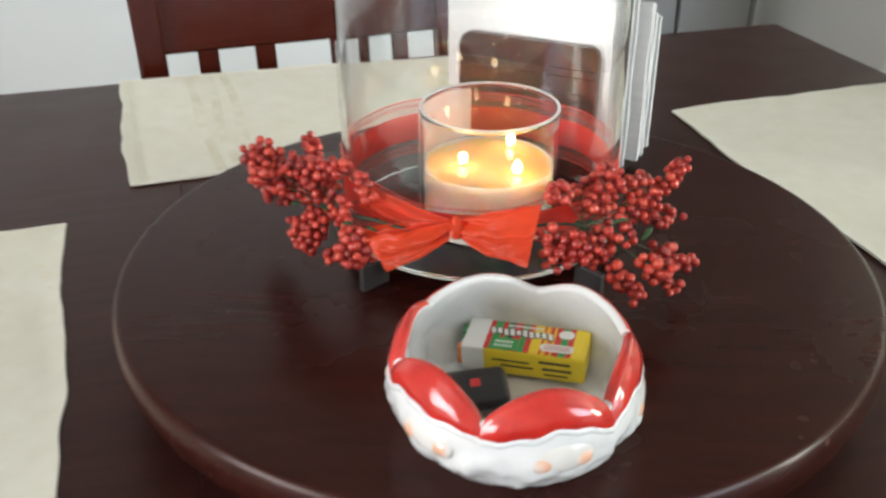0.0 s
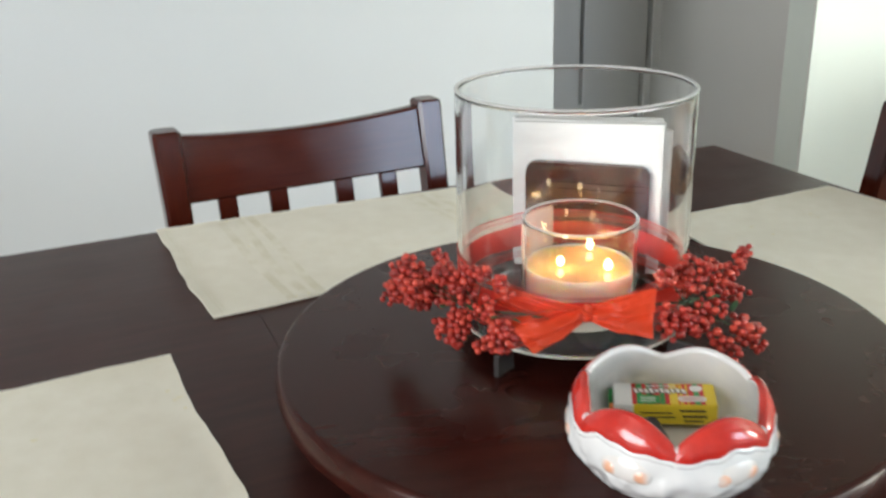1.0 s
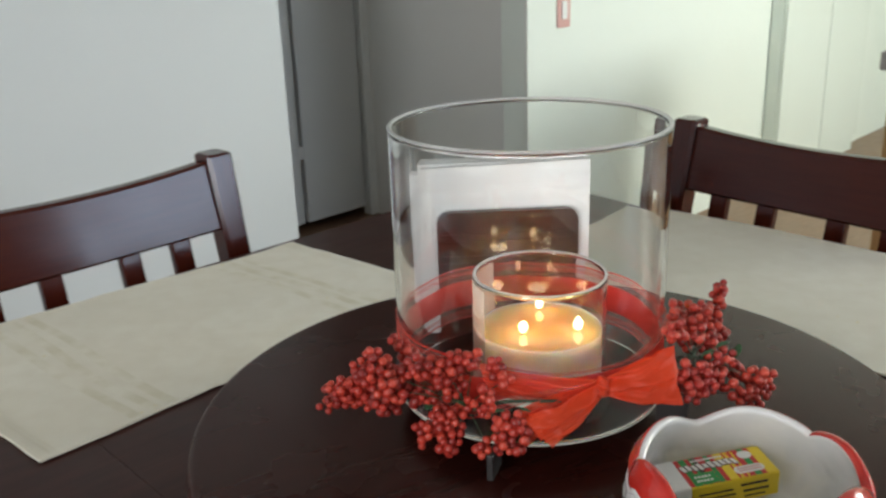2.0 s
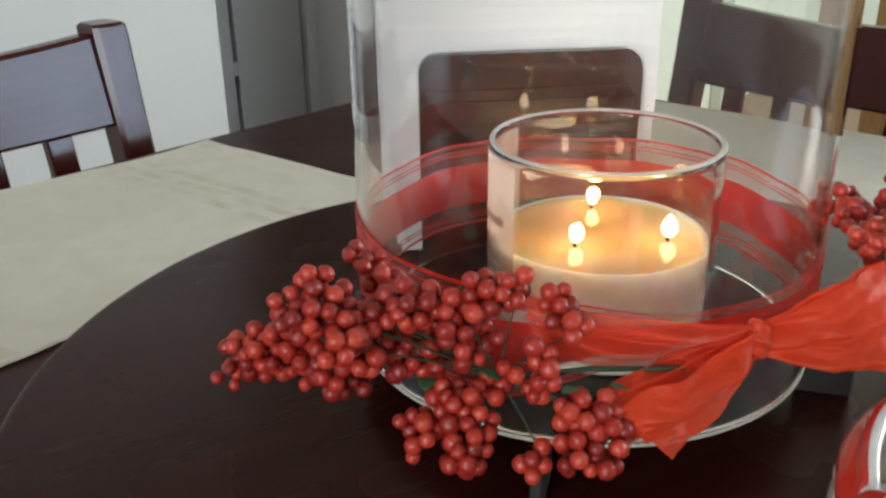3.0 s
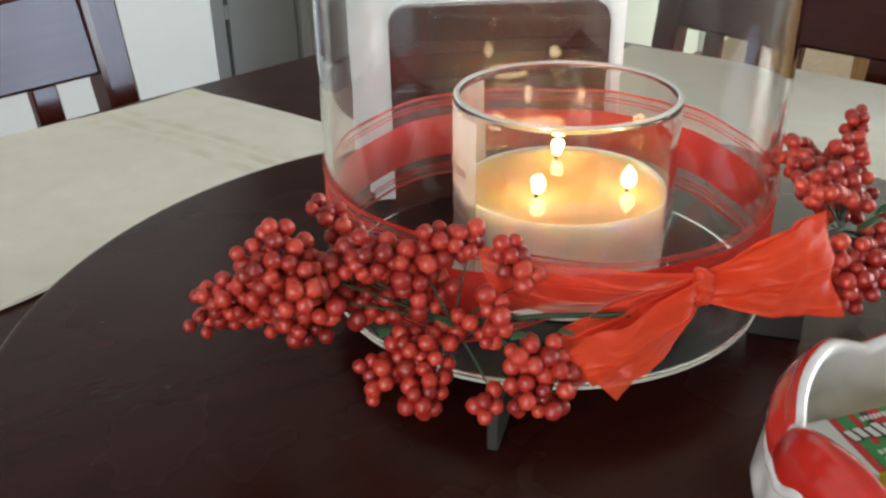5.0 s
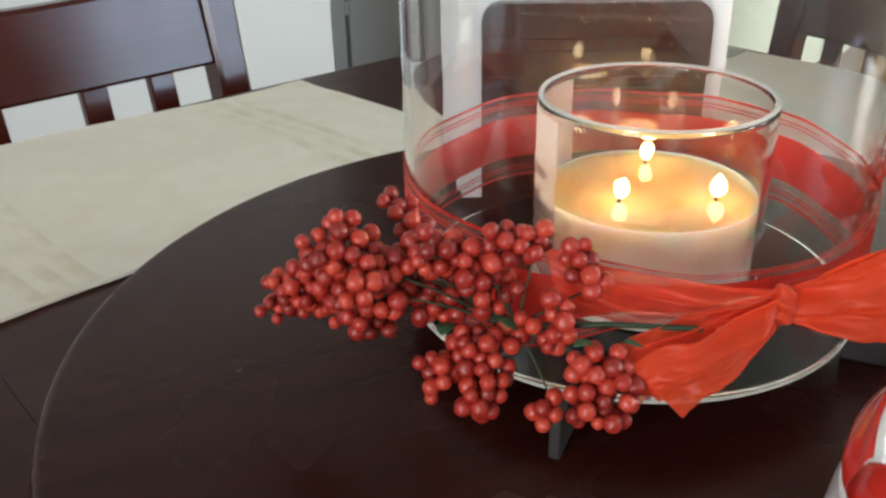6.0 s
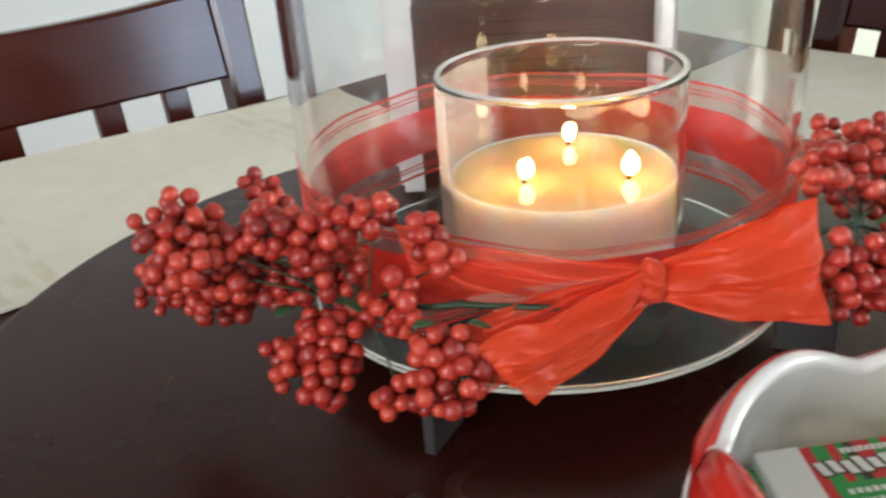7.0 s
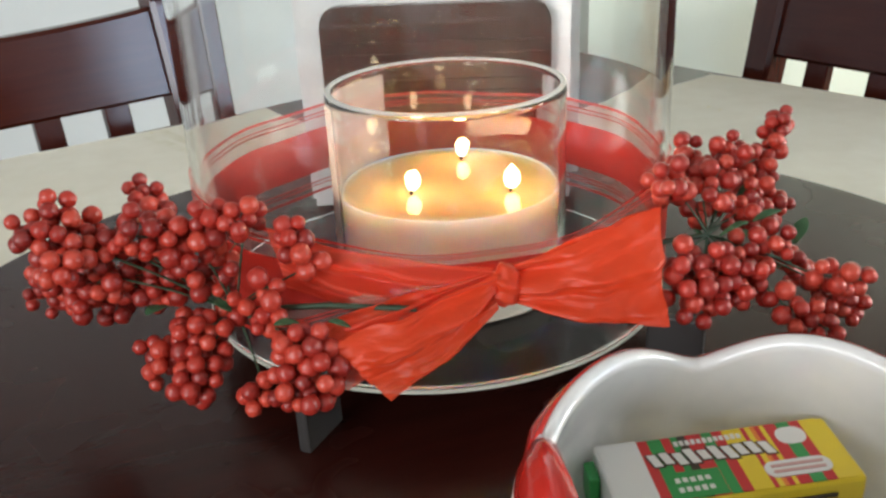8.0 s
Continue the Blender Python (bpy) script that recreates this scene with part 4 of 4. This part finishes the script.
def cap(lobe):
    """The red glazed cap along the rim of one lobe, plump over a white band."""
    def f(s, t):
        a = span(lobe, s)
        top, low = rim_z(a) - 0.0002, low_edge(a)
        z = low + (top - low) * t
        edge = min(1.0, 7 * min(s, 1 - s) + 0.12)
        if t > 0.78:
            q = radians((t - 0.78) / 0.22 * (78 if lobe in (0, 5) else 160))
            rr = girth(top) - 0.0028 + 0.0032 * math.cos(q)
            return (rr * math.cos(a), rr * math.sin(a), top + 0.0028 * math.sin(q))
        t = t / 0.78
        z = low + (top - low) * t
        rad = girth(z) + 0.0003 + (0.0015 if lobe in (1, 4) else 0.0024) * edge * max(0.0, math.sin(math.pi * t)) ** 0.6
        return (rad * math.cos(a), rad * math.sin(a), z)
    return sheet(f, 48, 20)


def brow(lobe):
    """The raised white band under a cap."""
    pts = []
    for i in range(65):
        a = span(lobe, i / 64)
        z = low_edge(a) - 0.0012
        rad = girth(z) - 0.0014 + 0.0001 * math.sin(i * 0.7)
        pts.append((rad * math.cos(a), rad * math.sin(a), z + 0.0005 * math.sin(i * 0.31 + lobe)))
    return tube(pts, 0.0026, 0.0026, 10)


def patch(a_deg, z, w, h, lift):
    def f(s, t):
        x, y = (2 * s - 1), (2 * t - 1)
        x, y = x * math.sqrt(1 - y * y / 2), y * math.sqrt(1 - x * x / 2)
        a = radians(a_deg) + x * w / 0.060
        zz = z + y * h
        rad = girth(zz) - 0.0004 + (lift + 0.0006) * max(0, 1 - x * x - y * y) ** 0.7
        return (rad * math.cos(a), rad * math.sin(a), zz)
    return sheet(f, 12, 12)


for lobe in range(6):
    part("red_cap", cap(lobe), M_RED_GLAZE, bowl, "raised red glazed scallop")
    part("white_band", brow(lobe), M_CERAMIC, bowl, "raised white band under the scallop")
for mid in (168, 228, 288.5, 349):
    part("medallion", patch(mid, 0.0265, 0.0150, 0.0085, 0.0008), M_PEACH, bowl, "pale peach oval relief")
    for da in (-9.0, 9.0):
        part("blush_spot", patch(mid + da, 0.0248, 0.0056, 0.0050, 0.0014), M_BLUSH, bowl, "small orange blush spot")
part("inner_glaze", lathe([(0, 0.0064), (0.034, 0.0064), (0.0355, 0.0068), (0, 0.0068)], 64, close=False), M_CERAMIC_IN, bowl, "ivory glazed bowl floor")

# ---- gum pack and key fob in the bowl ----
GP = pose(0.1002, 0.5453, SUSAN + 0.0110, 4, -2.5, -14.0)
pack = thing("gum_pack", GP, "yellow, red and green striped gum pack in the bowl", "gum pack")
gl, gw, gh = 0.0340, 0.0130, 0.0165
part("carton", boxed(-gl, gl, -gw, gw, 0, gh, bevel=0.0012), M_YELLOW_INK, pack, "yellow paper carton")
part("white_end", boxed(-gl - 0.0006, -gl + 0.0125, -gw - 0.0004, gw + 0.0004, 0.0006, gh + 0.0004, bevel=0.0010), M_WHITE_INK, pack, "white torn paper end")
STRIPES = "red green red green dark red green red yellow red yellow orange red yellow red green red yellow".split()
WIDTHS = (24, 32, 20, 16, 20, 36, 24, 24, 44, 10, 12, 10, 12, 10, 28, 30, 24, 40)
INKS = {"red": M_RED_INK, "green": M_GREEN_INK, "dark": M_DARK_INK, "yellow": M_YELLOW_INK, "orange": M_ORANGE_INK}
x0 = -0.0222
for ink, wide in zip(STRIPES, WIDTHS):
    x1 = x0 + wide * 0.000128
    part("stripe", boxed(x0, x1, -gw + 0.0006, gw - 0.0006, gh, gh + 0.00025), INKS[ink], pack, "printed colour stripe", None, False)
    x0 = x1


def bars(x0, x1, y0, y1, pitch, wave, slant, outline):
    """A row of slanted printed bars on the carton's top, each on a dark outline if wanted."""
    n_b = max(2, int((x1 - x0) / pitch))
    for i in range(n_b):
        for grow, z, mat, lab in (((0.0005, 0.00035, M_DARK_INK, "dark outline"),) if outline else ()) + ((0.0, 0.0006, M_WHITE_INK, "white printed bar"),):
            s0, s1 = x0 + (x1 - x0) * i / n_b - grow, x0 + (x1 - x0) * (i + 0.66) / n_b + grow
            lo, hi = y0 + wave * math.sin(i * 1.9) - grow, y1 + wave * math.sin(i * 2.7) + grow
            bm = boxed(s0, s1, lo, hi, gh + z - 0.0003, gh + z)
            for vtx in bm.verts:
                vtx.co.x += slant * (vtx.co.y - (y0 + y1) / 2)
            part("printed_bar", bm, mat, pack, lab, None, False)


part("green_panel", boxed(-0.019, -0.0035, -gw + 0.0008, -0.0022, gh + 0.0003, gh + 0.0005), M_GREEN_INK, pack, "green printed panel", None, False)
badge = prism(rounded(0.0085, 0.0270, -0.0092, -0.0030, 0.0028, 0.0028), gh + 0.0003, gh + 0.0005)
for vtx in badge.verts:
    vtx.co = Vector((vtx.co.x, vtx.co.z, vtx.co.y))
part("badge", badge, M_WHITE_INK, pack, "white rounded printed badge", None, False)
crest = prism(rounded(0.0170, 0.0255, 0.0030, 0.0100, 0.0032, 0.0032), gh + 0.0003, gh + 0.0005)
for vtx in crest.verts:
    vtx.co = Vector((vtx.co.x, vtx.co.z, vtx.co.y))
part("crest", crest, M_WHITE_INK, pack, "white printed patch", None, False)
bars(-0.0205, 0.0150, 0.0010, 0.0058, 0.0033, 0.0006, -0.25, True)
bars(-0.0120, 0.0080, 0.0082, 0.0100, 0.0016, 0.0001, 0.0, False)
bars(-0.0165, -0.0060, -0.0064, -0.0046, 0.0018, 0.0001, 0.0, False)
bars(-0.0165, -0.0060, -0.0100, -0.0082, 0.0018, 0.0001, 0.0, False)
for y in (-0.0050, -0.0072):
    part("printed_bar", boxed(0.0105, 0.0250, y - 0.0005, y + 0.0005, gh + 0.0003, gh + 0.0007), M_PINK, pack, "pink printed line", None, False)
for x0, x1, z0, z1 in ((-0.017, 0.004, 0.0095, 0.0105), (-0.012, 0.006, 0.006, 0.007), (0.009, 0.026, 0.011, 0.0125), (0.011, 0.027, 0.0065, 0.008), (0.012, 0.025, 0.003, 0.004)):
    part("printed_bar", boxed(x0, x1, -gw - 0.0003, -gw + 0.0002, z0, z1), M_DARK_INK, pack, "dark printed bar", None, False)
part("orange_stick", boxed(-gl - 0.0034, -gl - 0.0008, -gw + 0.002, -gw + 0.007, 0.002, gh - 0.003, bevel=0.0006), M_ORANGE_INK, pack, "orange wrapped stick end")
part("green_stick", boxed(-gl - 0.0040, -gl - 0.0008, 0.003, gw - 0.002, 0.002, gh - 0.003, bevel=0.0006), M_GREEN_INK, pack, "green wrapped stick end")

fob = thing("key_fob", pose(0.0690, 0.5120, SUSAN + 0.0118, 12, -4, 8), "small black plastic key fob lying in the bowl", "key fob")
bm = bmesh.new()
box(bm, -0.020, 0.020, -0.0125, 0.0125, 0, 0.0105, bevel=0.0045, seg=4)
part("case", bm, M_BLACK, fob)
part("emblem", boxed(0.000, 0.0052, -0.002, 0.0032, 0.0105, 0.0109, bevel=0.0002), M_RED_INK, fob, "small red square emblem")
part("key_ring", lathe([(0.0052 + 0.0008 * math.cos(radians(60 * i)), 0.0008 * math.sin(radians(60 * i))) for i in range(6)], 24), M_METAL, fob, "chrome ring", pose(0.006, -0.0150, 0.004))
